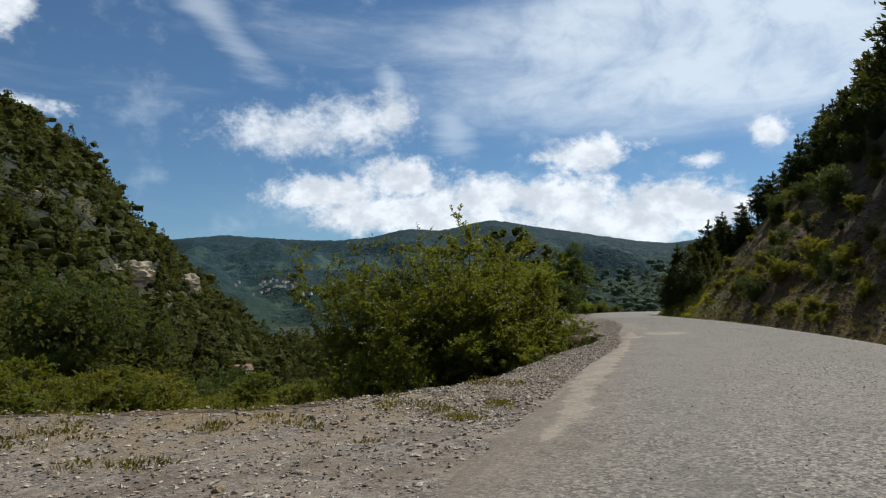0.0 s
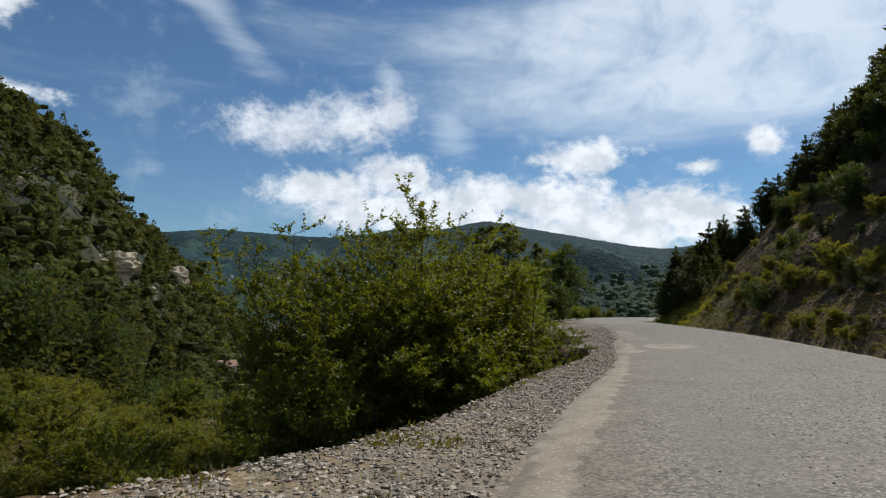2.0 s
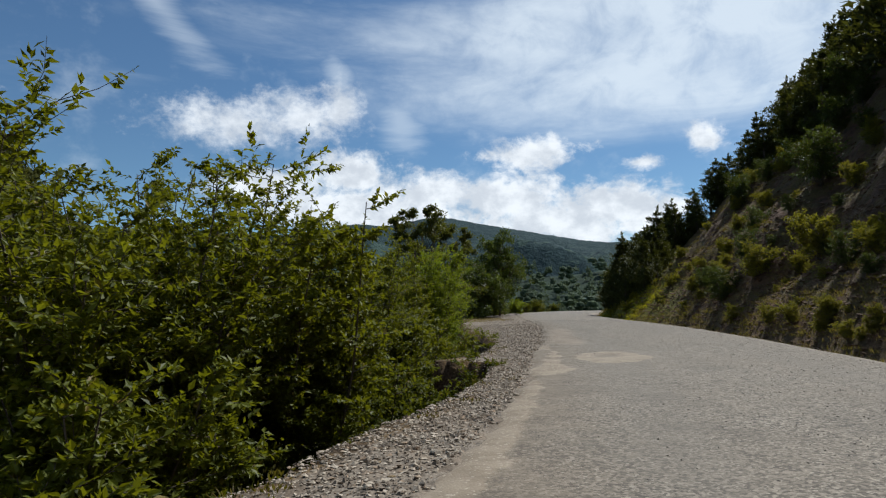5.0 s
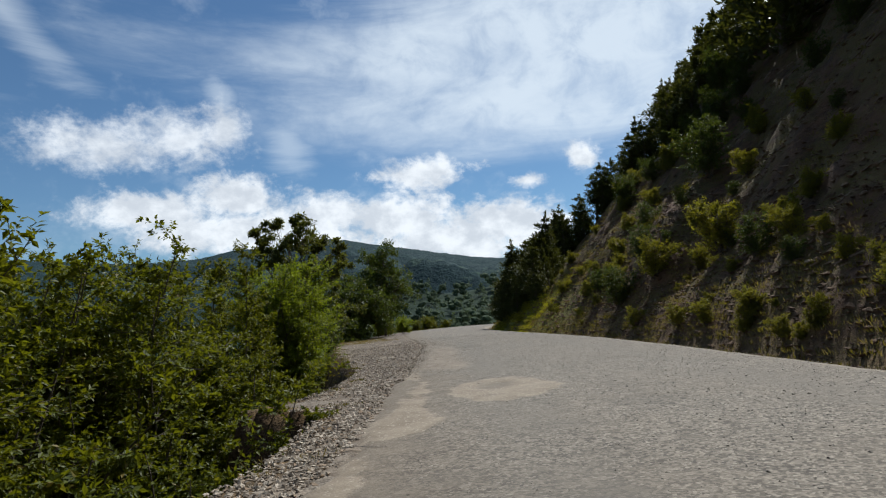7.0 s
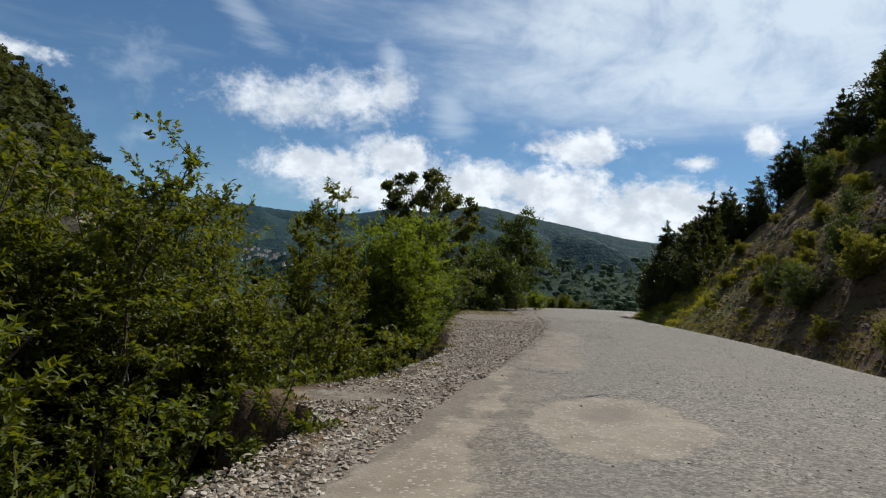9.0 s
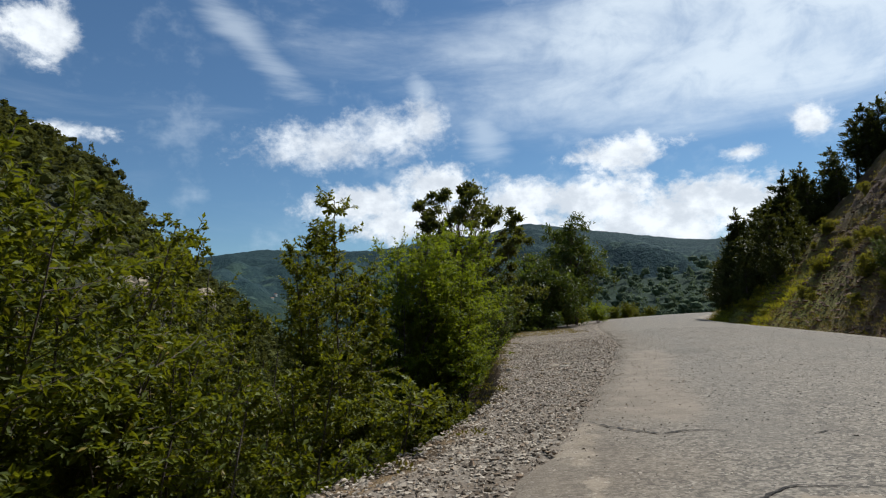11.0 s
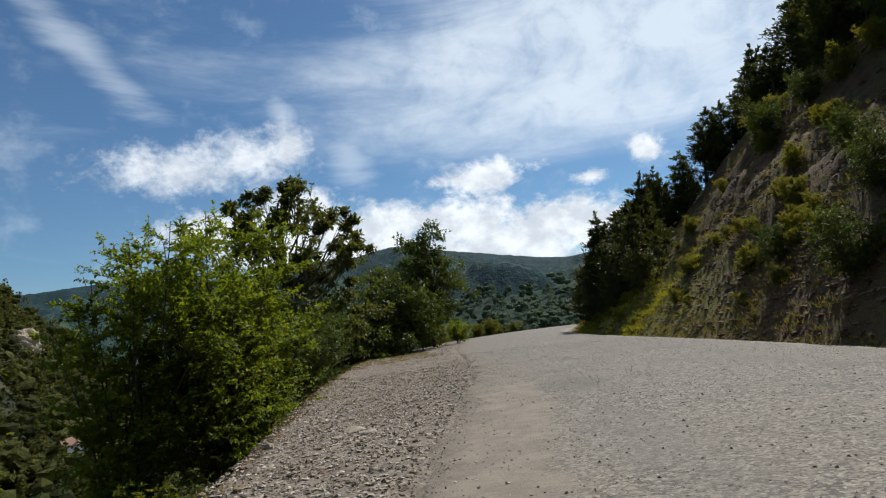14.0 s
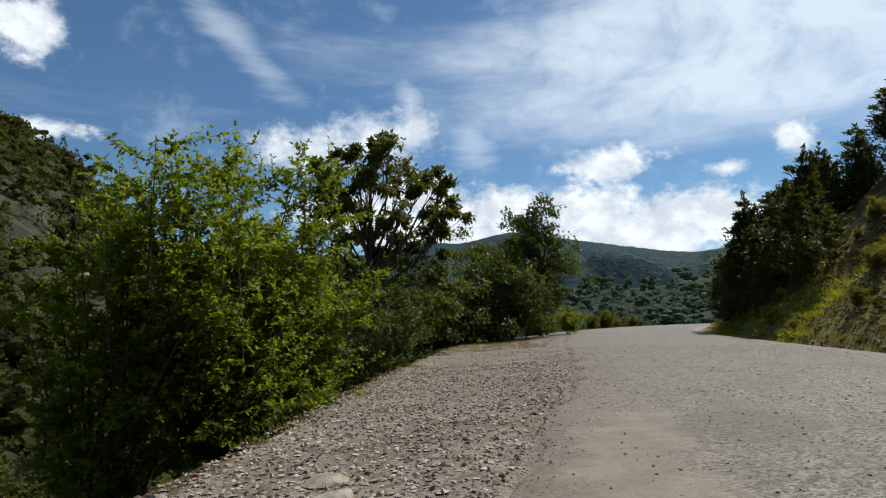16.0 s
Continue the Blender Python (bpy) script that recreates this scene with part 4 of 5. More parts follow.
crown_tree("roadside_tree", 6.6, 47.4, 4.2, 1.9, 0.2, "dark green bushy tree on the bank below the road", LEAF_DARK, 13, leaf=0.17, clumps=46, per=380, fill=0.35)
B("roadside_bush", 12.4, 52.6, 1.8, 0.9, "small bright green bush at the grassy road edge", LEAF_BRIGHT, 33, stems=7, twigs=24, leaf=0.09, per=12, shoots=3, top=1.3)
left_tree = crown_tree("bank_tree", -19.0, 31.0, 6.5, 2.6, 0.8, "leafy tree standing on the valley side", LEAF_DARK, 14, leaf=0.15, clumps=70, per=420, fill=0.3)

# scattered bushes on the bank, on the outer edge of the bend and on the cut: copies of those above
rng = np.random.RandomState(77)


def scatter(source, spots, lo, hi, label):
    for px, py in spots:
        k = rng.uniform(lo, hi)
        m = Matrix.Translation((px, py, heights(px, py)[0] - 0.1 * k)) @ Matrix.Rotation(rng.uniform(0, 6.28), 4, "Z") @ Matrix.Scale(k, 4)
        tagged(copy_thing(source, m), label)


def along(curve, y, off):
    k = int(np.argmin(abs(curve[:, 1] - y)))
    t = np.gradient(curve, axis=0)[k]
    t /= np.linalg.norm(t)
    return curve[k] + t * np.clip((y - curve[k, 1]) / max(t[1], 0.3), -0.2, 0.2) + np.array([t[1], -t[0]]) * off


scatter(low_bush, [along(VERGE, rng.uniform(56, 69), -rng.uniform(0.6, 3)) for _ in range(10)], 0.8, 1.6, "small roadside bush on the outer edge of the bend")
scatter(left_tree, [(rng.uniform(-34, -11), rng.uniform(28, 52)) for _ in range(14)], 0.4, 0.8, "leafy tree standing on the steep valley side")
bank_shrub = B("bank_shrub", -7.5, 17.0, 1.3, 1.5, "low spreading green shrub on the steep valley side", SCRUB, 41, stems=5, twigs=58, leaf=0.085, per=11, shoots=4, low=0.05)
spots = [(rng.uniform(-24, -4), rng.uniform(11, 40)) for _ in range(260)]
spots = [p for p in spots if fbm(np.array([p[0]]), np.array([p[1]]), 0, 5.0, 2, 44)[0] > -0.05 and p[1] > 11.0 - p[0] * 0.35][:90]
scatter(bank_shrub, spots, 0.25, 0.70, "low spreading green shrub on the steep valley side")
edge_spots = [VERGE[k] + np.array([0.0, rng.uniform(0.5, 2.2)]) for k in rng.choice(np.where((VERGE[:, 0] > -7.5) & (VERGE[:, 0] < -0.4) & (VERGE[:, 1] < 8))[0], 34)]
scatter(bank_shrub, edge_spots, 0.12, 0.38, "low green shrub behind the gravel edge")
cut_bush = B("slope_bush", *along(RIGHT, 27.5, 2.9), 1.7, 1.1, "scrubby yellow-green bush on the rocky cut", SCRUB, 34, stems=6, twigs=36, leaf=0.085, per=12, shoots=5, group="scrub on the cut")
scatter(cut_bush, [along(RIGHT, rng.uniform(8, 22), rng.uniform(2.0, 9.5)) for _ in range(8)], 0.3, 0.85, "scrubby yellow-green bush on the rocky cut")
for px, py, k in ((19.9, 26.4, 0.7), (20.4, 29.6, 0.95), (16.5, 29.9, 1.1), (14.0, 24.4, 0.55), (13.7, 22.6, 0.55), (16.8, 23.8, 0.7), (24.5, 37.8, 0.9), (25.3, 43.6, 1.0), (14.3, 20.9, 0.4),
                  (24.6, 39.7, 1.1), (25.1, 44.6, 0.9), (17.3, 36.1, 0.7), (20.8, 38.1, 0.75), (20.7, 43.9, 0.65), (17.3, 33.5, 0.6), (22.2, 37.6, 0.8), (15.1, 29.2, 0.5), (14.4, 26.0, 0.5), (19.2, 36.3, 0.8)):
    scatter(cut_bush, [(px, py)], k * 0.65, k * 0.8, "scrubby yellow-green bush on the rocky cut")
scatter(cut_bush, [along(RIGHT, rng.uniform(34, 50), rng.uniform(0.8, 4.5)) for _ in range(30)], 0.2, 0.45, "yellow-green scrub at the foot of the slope")
slope_bush = B("slope_bush", *along(RIGHT, 33.0, 6.0), 2.6, 1.6, "dark green bush on the rocky cut", LEAF_DARK, 35, stems=9, twigs=28, leaf=0.10, per=12, shoots=5, group="scrub on the cut")
scatter(cut_bush, [along(RIGHT, rng.uniform(12, 36), rng.uniform(0.6, 3.2)) for _ in range(34)], 0.12, 0.32, "small yellow-green scrub at the foot of the cut")
scatter(cut_bush, [along(RIGHT, rng.uniform(14, 36), rng.uniform(0.7, 5.5)) for _ in range(20)], 0.20, 0.60, "scrubby yellow-green bush on the rocky cut")
scatter(slope_bush, [along(RIGHT, rng.uniform(16, 34), rng.uniform(1.0, 6.0)) for _ in range(8)], 0.20, 0.50, "dark green bush on the rocky cut")
scatter(slope_bush, [(16.0, 31.5), (17.4, 31.9), (17.2, 34.8), (19.6, 34.6)], 0.40, 0.60, "dark green bush on the rocky cut")
scatter(slope_bush, [along(RIGHT, rng.uniform(10, 46), rng.uniform(6.5, 14)) for _ in range(12)], 0.5, 1.0, "dark green bush on the rocky cut")

# pines over the cut and round the bend
for i in range(150):
    px, py = along(RIGHT, rng.uniform(6, 50), 10.5 + 19 * rng.rand() ** 1.3)
    pine(px, py, rng.randint(4), rng.uniform(0.75, 1.2) * (1.55 if py < 36 else 0.80), rng.uniform(0, 6.28))
for i in range(40):
    y = rng.uniform(42, 53.0)
    px, py = along(RIGHT, y, rng.uniform(1.6, 4.5) if y > 50.5 else rng.uniform(12, 20))
    pine(px, py, rng.randint(4), rng.uniform(0.45, 0.8), rng.uniform(0, 6.28), "dark green young pine beside the bend", 1.4)
CREST = dense([(22.8, 56.2), (23.5, 56.0), (25.5, 55.5), (27.5, 54.5), (29.5, 52.5), (31.0, 50.0), (32.5, 47.0)], 0.4)
for i in range(60):
    px, py = CREST[rng.randint(len(CREST))] + rng.normal(0, 1.0, 2)
    pine(px, py, rng.randint(4), rng.uniform(0.42, 0.78), rng.uniform(0, 6.28), "dark green pine on the crest of the cut", 1.4)
for i in range(24):
    px, py = along(RIGHT, rng.uniform(48.0, 52.8), rng.uniform(1.4, 4.5))
    pine(px, py, rng.randint(4), rng.uniform(0.35, 0.62), rng.uniform(0, 6.28), "dark green young pine beside the bend", 1.4)
for i in range(30):
    px, py = along(RIGHT, rng.uniform(45, 52.6), rng.uniform(0.9, 3.0))
    pine(px, py, rng.randint(4), rng.uniform(0.3, 0.55), rng.uniform(0, 6.28), "small bright pine at the roadside of the bend", 1.5)

# more scrub on the cut, behind the gravel and round the bend
scatter(slope_bush, [along(RIGHT, rng.uniform(33, 47), rng.uniform(6.0, 12)) for _ in range(8)], 0.30, 0.75, "dark green bush on the rocky cut")
scatter(cut_bush, [along(RIGHT, rng.uniform(32, 47), rng.uniform(2.5, 10)) for _ in range(10)], 0.25, 0.6, "scrubby yellow-green bush on the rocky cut")
scatter(slope_bush, [along(RIGHT, rng.uniform(14, 34), rng.uniform(6.0, 11.0)) for _ in range(4)], 0.35, 0.7, "dark green bush on the rocky cut")
scatter(low_bush, [along(VERGE, rng.uniform(54, 71), rng.uniform(-0.5, 0.35)) for _ in range(26)], 0.45, 0.95, "small roadside bush on the outer edge of the bend")
near = np.stack([rng.uniform(-15, -1.2, 200), rng.uniform(8.5, 24, 200)], 1)
near = near[near[:, 1] > 10.2 - near[:, 0] * 0.36][:84]
scatter(bank_shrub, near[:64], 0.35, 0.80, "low spreading green shrub on the steep valley side")
scatter(low_bush, near[64:], 0.6, 1.2, "leafy green bush on the steep valley side")
close = [VERGE[k] + np.array([0.0, rng.uniform(1.3, 3.0)]) for k in rng.choice(np.where((VERGE[:, 0] > -9.0) & (VERGE[:, 0] < 0.2) & (VERGE[:, 1] < 8))[0], 34)]
scatter(bank_shrub, close, 0.12, 0.34, "low green shrub behind the gravel edge")


# ---- woods on the spur, in the valley and on the far slopes ----
def ball():
    """Vertices and triangles of a small round clump."""
    bm = bmesh.new()
    bmesh.ops.create_icosphere(bm, subdivisions=1, radius=1.0)
    v, f = np.array([p.co[:] for p in bm.verts]), np.array([[q.index for q in p.verts] for p in bm.faces])
    bm.free()
    return v, f


BALL_V, BALL_F = ball()


def woods(name, xs, ys, zs, mat, label, seed, size=1.0, conifers=0.36, fixed=0.0):
    """Far trees: a broadleaf is a heap of uneven leafy clumps with loose sprays, a conifer a spire of sprays."""
    rng = np.random.RandomState(seed)
    pieces, tones = [], []
    for i in range(len(xs)):
        r = math.hypot(xs[i], ys[i])
        conifer = rng.rand() < conifers
        at = np.array([xs[i], ys[i], zs[i] - 0.4])
        H = (rng.uniform(5, 9) if conifer else rng.uniform(3.2, 6.8)) * size * np.interp(r, [70, 160, 450], [1.0, 1.4, 2.1])
        leaf = fixed or 0.20 + 0.0036 * min(r, 320)
        tone = rng.uniform(0.0, 0.35) if conifer else rng.uniform(0.1, 1.0) ** 1.2
        if conifer:
            quads = int(np.clip(36000 / max(r, 40) ** 1.1, 120, 260))
            k = rng.uniform(0, 1, quads) ** 0.8
            rad = ((1 - k) * H * 0.22 + 0.1) * rng.uniform(0.5, 1.0, quads)
            a = rng.uniform(0, 6.28, quads)
            c = np.stack([np.cos(a) * rad, np.sin(a) * rad, k * H], 1)
            d = np.stack([np.cos(a), np.sin(a), 0 * a + 0.2], 1)
        else:
            n, near = rng.randint(6, 10) if r < 260 else 4, r < 95
            lobes = rng.normal(0, 1, (n, 3)) * np.array([0.23, 0.23, 0.19]) * H + np.array([0, 0, H * 0.52])
            rad = H * rng.uniform(0.13, 0.25, n)
            v = BALL_V[None] * (rad[:, None, None] * rng.uniform(0.62, 1.28, (n, len(BALL_V), 1))) * np.array([1.1, 1.1, 0.8]) + lobes[:, None, :]
            f = BALL_F[None] + (np.arange(n) * len(BALL_V))[:, None, None]
            if not near:
                pieces.append((v.reshape(-1, 3) + at, f.reshape(-1, 3)))
                tones.append(np.repeat(np.clip(tone + rng.uniform(-0.2, 0.2, n), 0, 1), len(BALL_V)))
            quads = 420 if near else int(np.clip(14000 / r ** 1.1, 40, 120))
            which = rng.randint(0, n, quads)
            d = rng.normal(0, 1, (quads, 3))
            d /= np.linalg.norm(d, axis=1)[:, None]
            c = lobes[which] + d * rad[which][:, None] * rng.uniform(0.55 if near else 0.85, 1.15, (quads, 1)) * np.array([1.1, 1.1, 0.8])
        pieces.append(leaf_quads(rng, c + at, d, leaf, slim=0.85))
        tones.append(np.full(4 * quads, tone))
    v, f = joined(pieces)
    me = mesh_from(name, v, f, mat)
    paint(me, "tone", np.concatenate(tones))
    tagged(new(name, me), label, "woods", kind="stuff")


def woods_material(name, dark, light, size=1.0):
    m, g = material(name)
    pos = g.node("ShaderNodeTexCoord").outputs["Object"]
    isle = g.node("ShaderNodeNewGeometry").outputs["Random Per Island"]
    tone = g.node("ShaderNodeAttribute", attribute_name="tone").outputs["Fac"]
    spray, sprig = g.noise(pos, 1.3 / size, 4.0, 0.7), g.noise(pos, 4.5 / size, 3.0, 0.7)
    f = g.math("ADD", g.math("MULTIPLY", tone, 0.6), g.math("ADD", g.math("MULTIPLY", g.step(sprig, 0.3, 0.7), 0.3), g.math("MULTIPLY", isle, 0.15)))
    col = g.mix(g.math("MULTIPLY", g.step(spray, 0.55, 0.35), 0.45), g.mix(f, dark, light), dark)
    h = g.math("ADD", spray, g.math("MULTIPLY", sprig, 0.5))
    finish(g, col, 0.85, h, 1.0, 0.8 * size, 0.15, g.mix(0.5, col, (light[0] * 1.6, light[1] * 1.5, light[2])), 0.3)
    return m


# pale rock faces on the spur: azimuth, elevation, half width and half height over the distance
FACES = ((-27.3, 2.7, 0.032, 0.018), (-23, 1.6, 0.021, 0.018), (-29.4, 2.4, 0.007, 0.012), (-32, 1.2, 0.009, 0.019), (-24.6, 0.9, 0.009, 0.009),
         (-33, -4, 0.010, 0.012), (-34.5, 9, 0.011, 0.010), (-36.5, 4.5, 0.011, 0.011), (-31, 5.8, 0.009, 0.007), (-30.4, -3.2, 0.007, 0.012))


def face_distance(az, el):
    far = np.arange(90.0, 440.0, 5.0)
    up = np.degrees(np.arctan2(heights(far * math.sin(radians(az)), far * math.cos(radians(az))) - 0.9, far))
    return far[int(np.argmin(abs(up + 1.0 - el)))]


def off_faces(xs, ys):
    """True where a tree would not stand before a rock face."""
    ok = np.ones(len(xs), bool)
    r, az = np.hypot(xs, ys), np.degrees(np.arctan2(xs, ys))
    for a, e, w, h in FACES:
        d = face_distance(a, e)
        ok &= ~((abs(az - a) < np.degrees(w) * 0.8) & (r > d * 0.95) & (r < d * 1.02))
    return ok


rng = np.random.RandomState(5)
az, r = np.radians(rng.uniform(-52, 4, 1200)), np.sqrt(rng.uniform(34 ** 2, 162 ** 2, 1200))
xs, ys = r * np.sin(az), r * np.cos(az)
keep = fbm(xs, ys, 0, 34.0, 2, 9) < 0.5
xs, ys = xs[keep], ys[keep]
az, r = np.radians(rng.uniform(-60, -8, 1700)), np.sqrt(rng.uniform(140 ** 2, 470 ** 2, 1700))
xs, ys = np.append(xs, r * np.sin(az)), np.append(ys, r * np.cos(az))
r, az = np.hypot(xs, ys), np.degrees(np.arctan2(xs, ys))
keep = (r > 200) | (heights(xs, ys) + 6.5 < r * np.tan(np.radians(np.interp(az, HILL_AZ, HILL_EL) - 1.0)))
xs, ys = xs[keep], ys[keep]
az, r = np.radians(rng.uniform(-22, 8, 400)), np.sqrt(rng.uniform(120 ** 2, 330 ** 2, 400))
xs, ys = np.append(xs, r * np.sin(az)), np.append(ys, r * np.cos(az))
keep = off_faces(xs, ys)
xs, ys = xs[keep], ys[keep]
WOODS = woods_material("woods_leaf", (0.014, 0.020, 0.007), (0.150, 0.155, 0.032))
woods("distant_woods", xs, ys, heights(xs, ys), WOODS, "mixed woods covering the steep spur across the valley", 6)
az, r = np.radians(rng.uniform(-58, -13, 460)), np.sqrt(rng.uniform(36 ** 2, 82 ** 2, 460))
xs, ys = r * np.sin(az), r * np.cos(az)
woods("bank_woods", xs, ys, heights(xs, ys), WOODS, "low scrubby trees on the valley side below the road", 16, 0.55, 0.08)
# leaf tones lifted to carry haze and to offset the shaded near sides
WOODS_FAR = woods_material("hazed_tree_leaf", (0.075, 0.108, 0.066), (0.120, 0.160, 0.090), 2.5)
pick = HILLSIDE.reshape(-1, 3)
pick = pick[rng.randint(0, len(pick), 760)]
woods("hillside_trees", pick[:, 0] + rng.uniform(-8, 8, 760), pick[:, 1] + rng.uniform(-8, 8, 760), pick[:, 2], WOODS_FAR, "trees and hedges scattered over the green hillside", 7, 1.25, 0.1, 1.5)


# ---- details of road and verge ----
def stone_mesh(name, seed, flat, mat):
    bm = bmesh.new()
    bmesh.ops.create_icosphere(bm, subdivisions=2, radius=0.5)
    rng = np.random.RandomState(seed)
    cuts = rng.normal(0, 1, (9, 3))
    cuts /= np.linalg.norm(cuts, axis=1)[:, None]
    lim = rng.uniform(0.27, 0.42, 9)
    for v in bm.verts:
        p = np.array(v.co)
        for c, l in zip(cuts, lim):
            e = p @ c - l
            if e > 0:
                p = p - c * e
        v.co = Vector(p * np.array([1.0, rng.uniform(0.95, 1.05) * 0.8, flat]))
    me = bpy.data.meshes.new(name)
    bm.to_mesh(me)
    bm.free()
    me.materials.append(mat)
    return me


STONES = [stone_mesh("stone", 40 + i, f, STONE) for i, f in enumerate((0.5, 0.6, 0.4, 0.7, 0.35))]
rng = np.random.RandomState(8)


def on_verge(n, y0, y1, lo=0.03, hi=0.97):
    """Random places between the asphalt and the outer edge of the gravel."""
    out = []
    while len(out) < n:
        y = rng.uniform(y0, y1)
        k = int(np.argmin(abs(LEFT[:, 1] - y)))
        a = LEFT[k]
        v = VERGE[int(np.argmin(np.hypot(*(VERGE - (a - NORMAL[k] * 1.0)).T)))]
        t = rng.uniform(lo, hi)
        out.append(a + (v - a) * t + TANGENT[k] * rng.uniform(-0.2, 0.2) + rng.normal(0, 0.04, 2))
    return np.array(out)


spots = np.concatenate([on_verge(100, 5, 34, 0.2, 1.02), on_verge(70, 8, 48, 0.8, 1.05), np.stack([rng.uniform(-4.5, 0.3, 90), rng.uniform(2.6, 6.6, 90)], 1), np.array([along(VERGE, yy, rng.normal(0.1, 0.14)) for yy in np.concatenate([rng.uniform(5.5, 9, 40), rng.uniform(28, 34, 30)])])])
tops = heights(spots[:, 0], spots[:, 1])
for (x, y), z in zip(spots, tops):
    k = rng.choice([0.032, 0.042, 0.055, 0.075, 0.10], p=[0.34, 0.32, 0.2, 0.10, 0.04]) * rng.uniform(0.8, 1.2)
    ob = new("stone", STONES[rng.randint(5)])
    ob.matrix_world = Matrix.Translation((x, y, z + 0.10 * k)) @ Euler((rng.normal(0, 0.15), rng.normal(0, 0.15), rng.uniform(0, 6.28))).to_matrix().to_4x4() @ Matrix.Scale(k, 4)
    tagged(ob, "pale angular stone lying on the gravel verge", "stone", "stones on the verge")
for x, y, k, turn in ((6.95, 28.0, 0.30, 0.4), (7.08, 27.65, 0.24, 1.2), (6.8, 27.55, 0.16, 2.0), (7.2, 28.15, 0.12, 0.0)):
    ob = new("stone_slab", stone_mesh("stone_slab", int(k * 100), 0.28, STONE))
    ob.matrix_world = Matrix.Translation((x, y, heights(x, y)[0] + 0.05 * k)) @ Matrix.Rotation(turn, 4, "Z") @ Matrix.Scale(k, 4)
    tagged(ob, "flat pale broken stone slab on the gravel", "stone", "stones on the verge")


def pebbles(name, places, z, lo, hi, mat, label):
    """Loose stones as one joined heap of small angular lumps."""
    n = len(places)
    base = np.array([(1, 0, 0), (0, 1, 0), (-1, 0, 0), (0, -1, 0), (0.1, 0.1, 0.45), (0, 0, -0.5)], float)
    face = np.array([(0, 1, 4), (1, 2, 4), (2, 3, 4), (3, 0, 4), (1, 0, 5), (2, 1, 5), (3, 2, 5), (0, 3, 5)])
    s = (lo + (hi - lo) * rng.uniform(0, 1, (n, 1, 1)) ** 2.0) * rng.uniform(0.6, 1.3, (n, 1, 3))
    a = rng.uniform(0, 6.28, n)
    v = base[None] * s + rng.normal(0, 0.2, (n, 6, 3)) * s
    c, sn = np.cos(a)[:, None], np.sin(a)[:, None]
    v = np.stack([v[..., 0] * c - v[..., 1] * sn, v[..., 0] * sn + v[..., 1] * c, v[..., 2]], 2)
    v += np.concatenate([places, z[:, None] + lo * 0.3 + 0.22 * s[:, 0, 2:3]], 1)[:, None, :]
    f = (face[None] + np.arange(n)[:, None, None] * 6).reshape(-1, 3)
    return tagged(new(name, mesh_from(name, v.reshape(-1, 3), f, mat)), label, "gravel", kind="stuff")


def pebble_material():
    m, g = material("pebble")
    isle = g.node("ShaderNodeNewGeometry").outputs["Random Per Island"]
    col = g.mix(g.step(isle, 0.0, 1.0), (0.14, 0.110, 0.082), (0.48, 0.41, 0.325))
    col = g.mix(g.step(g.math("FRACT", g.math("MULTIPLY", isle, 7.3)), 0.8, 0.95), col, (0.30, 0.22, 0.15))
    finish(g, col, 0.9, spec=0.25)
    return m


def chip_material():
    m, g = material("chip")
    isle = g.node("ShaderNodeNewGeometry").outputs["Random Per Island"]
    finish(g, g.mix(g.math("POWER", isle, 1.6), (0.050, 0.043, 0.035), (0.420, 0.370, 0.300)), 0.9, spec=0.25)
    return m


PEBBLE, CHIP = pebble_material(), chip_material()
p = np.concatenate([on_verge(46000, 5, 36, 0.0, 1.0), on_verge(3000, 36, 48), np.stack([rng.uniform(-6, 0.9, 11000), rng.uniform(1.8, 7.2, 11000)], 1)])
p = p[side(LEFT, p[:, 0], p[:, 1])[0] < np.interp(p[:, 1], [20.0, 25.0], [-0.16, 0.02])]
pebbles("gravel", p, heights(p[:, 0], p[:, 1]), 0.006, 0.025, PEBBLE, "loose grey gravel on the verge")


def chippings(count):
    """Stone chips standing out of the surface dressing, thickest between the wheel tracks."""
    k = rng.randint(int(np.argmin(abs(LEFT[:, 1] - 3))), int(np.argmin(abs(LEFT[:, 1] - 40))), count)
    u = rng.uniform(0.0, 1.0, count) ** 1.15
    p = LEFT[k] + NORMAL[k] * (u * WIDTH[k])[:, None] + TANGENT[k] * rng.uniform(-0.13, 0.13, (count, 1))
    bare = np.max([inside(o, p[:, 0], p[:, 1]) for o in TAN_STRIPS[:5]], axis=0)
    keep = (bare < -0.01) | (rng.rand(count) < 0.12)
    p, u = p[keep], u[keep]
    return p, road_top(u, p[:, 0], p[:, 1]) - 0.004


p = on_verge(6500, 20, 38, -0.9, 0.1)
d, k = side(LEFT, p[:, 0], p[:, 1])
keep = (d > 0) & (rng.rand(len(d)) < np.exp(-np.maximum(d, 0) / 0.5))
p, d, k = p[keep], d[keep], k[keep]
pebbles("spilt_gravel", p, road_top(d / WIDTH[k], p[:, 0], p[:, 1]), 0.004, 0.012, PEBBLE, "gravel spilt from the verge over the road edge")
p, z = chippings(42000)
pebbles("chipping", p, z, 0.005, 0.013, CHIP, "pale and dark stone chips in the worn road surface")
SCREE = plain_material("scree", (0.062, 0.035, 0.021), (0.22, 0.142, 0.088), 3.0)
BED = plain_material("bed_edge", (0.12, 0.080, 0.055), (0.34, 0.255, 0.180), 3.0)


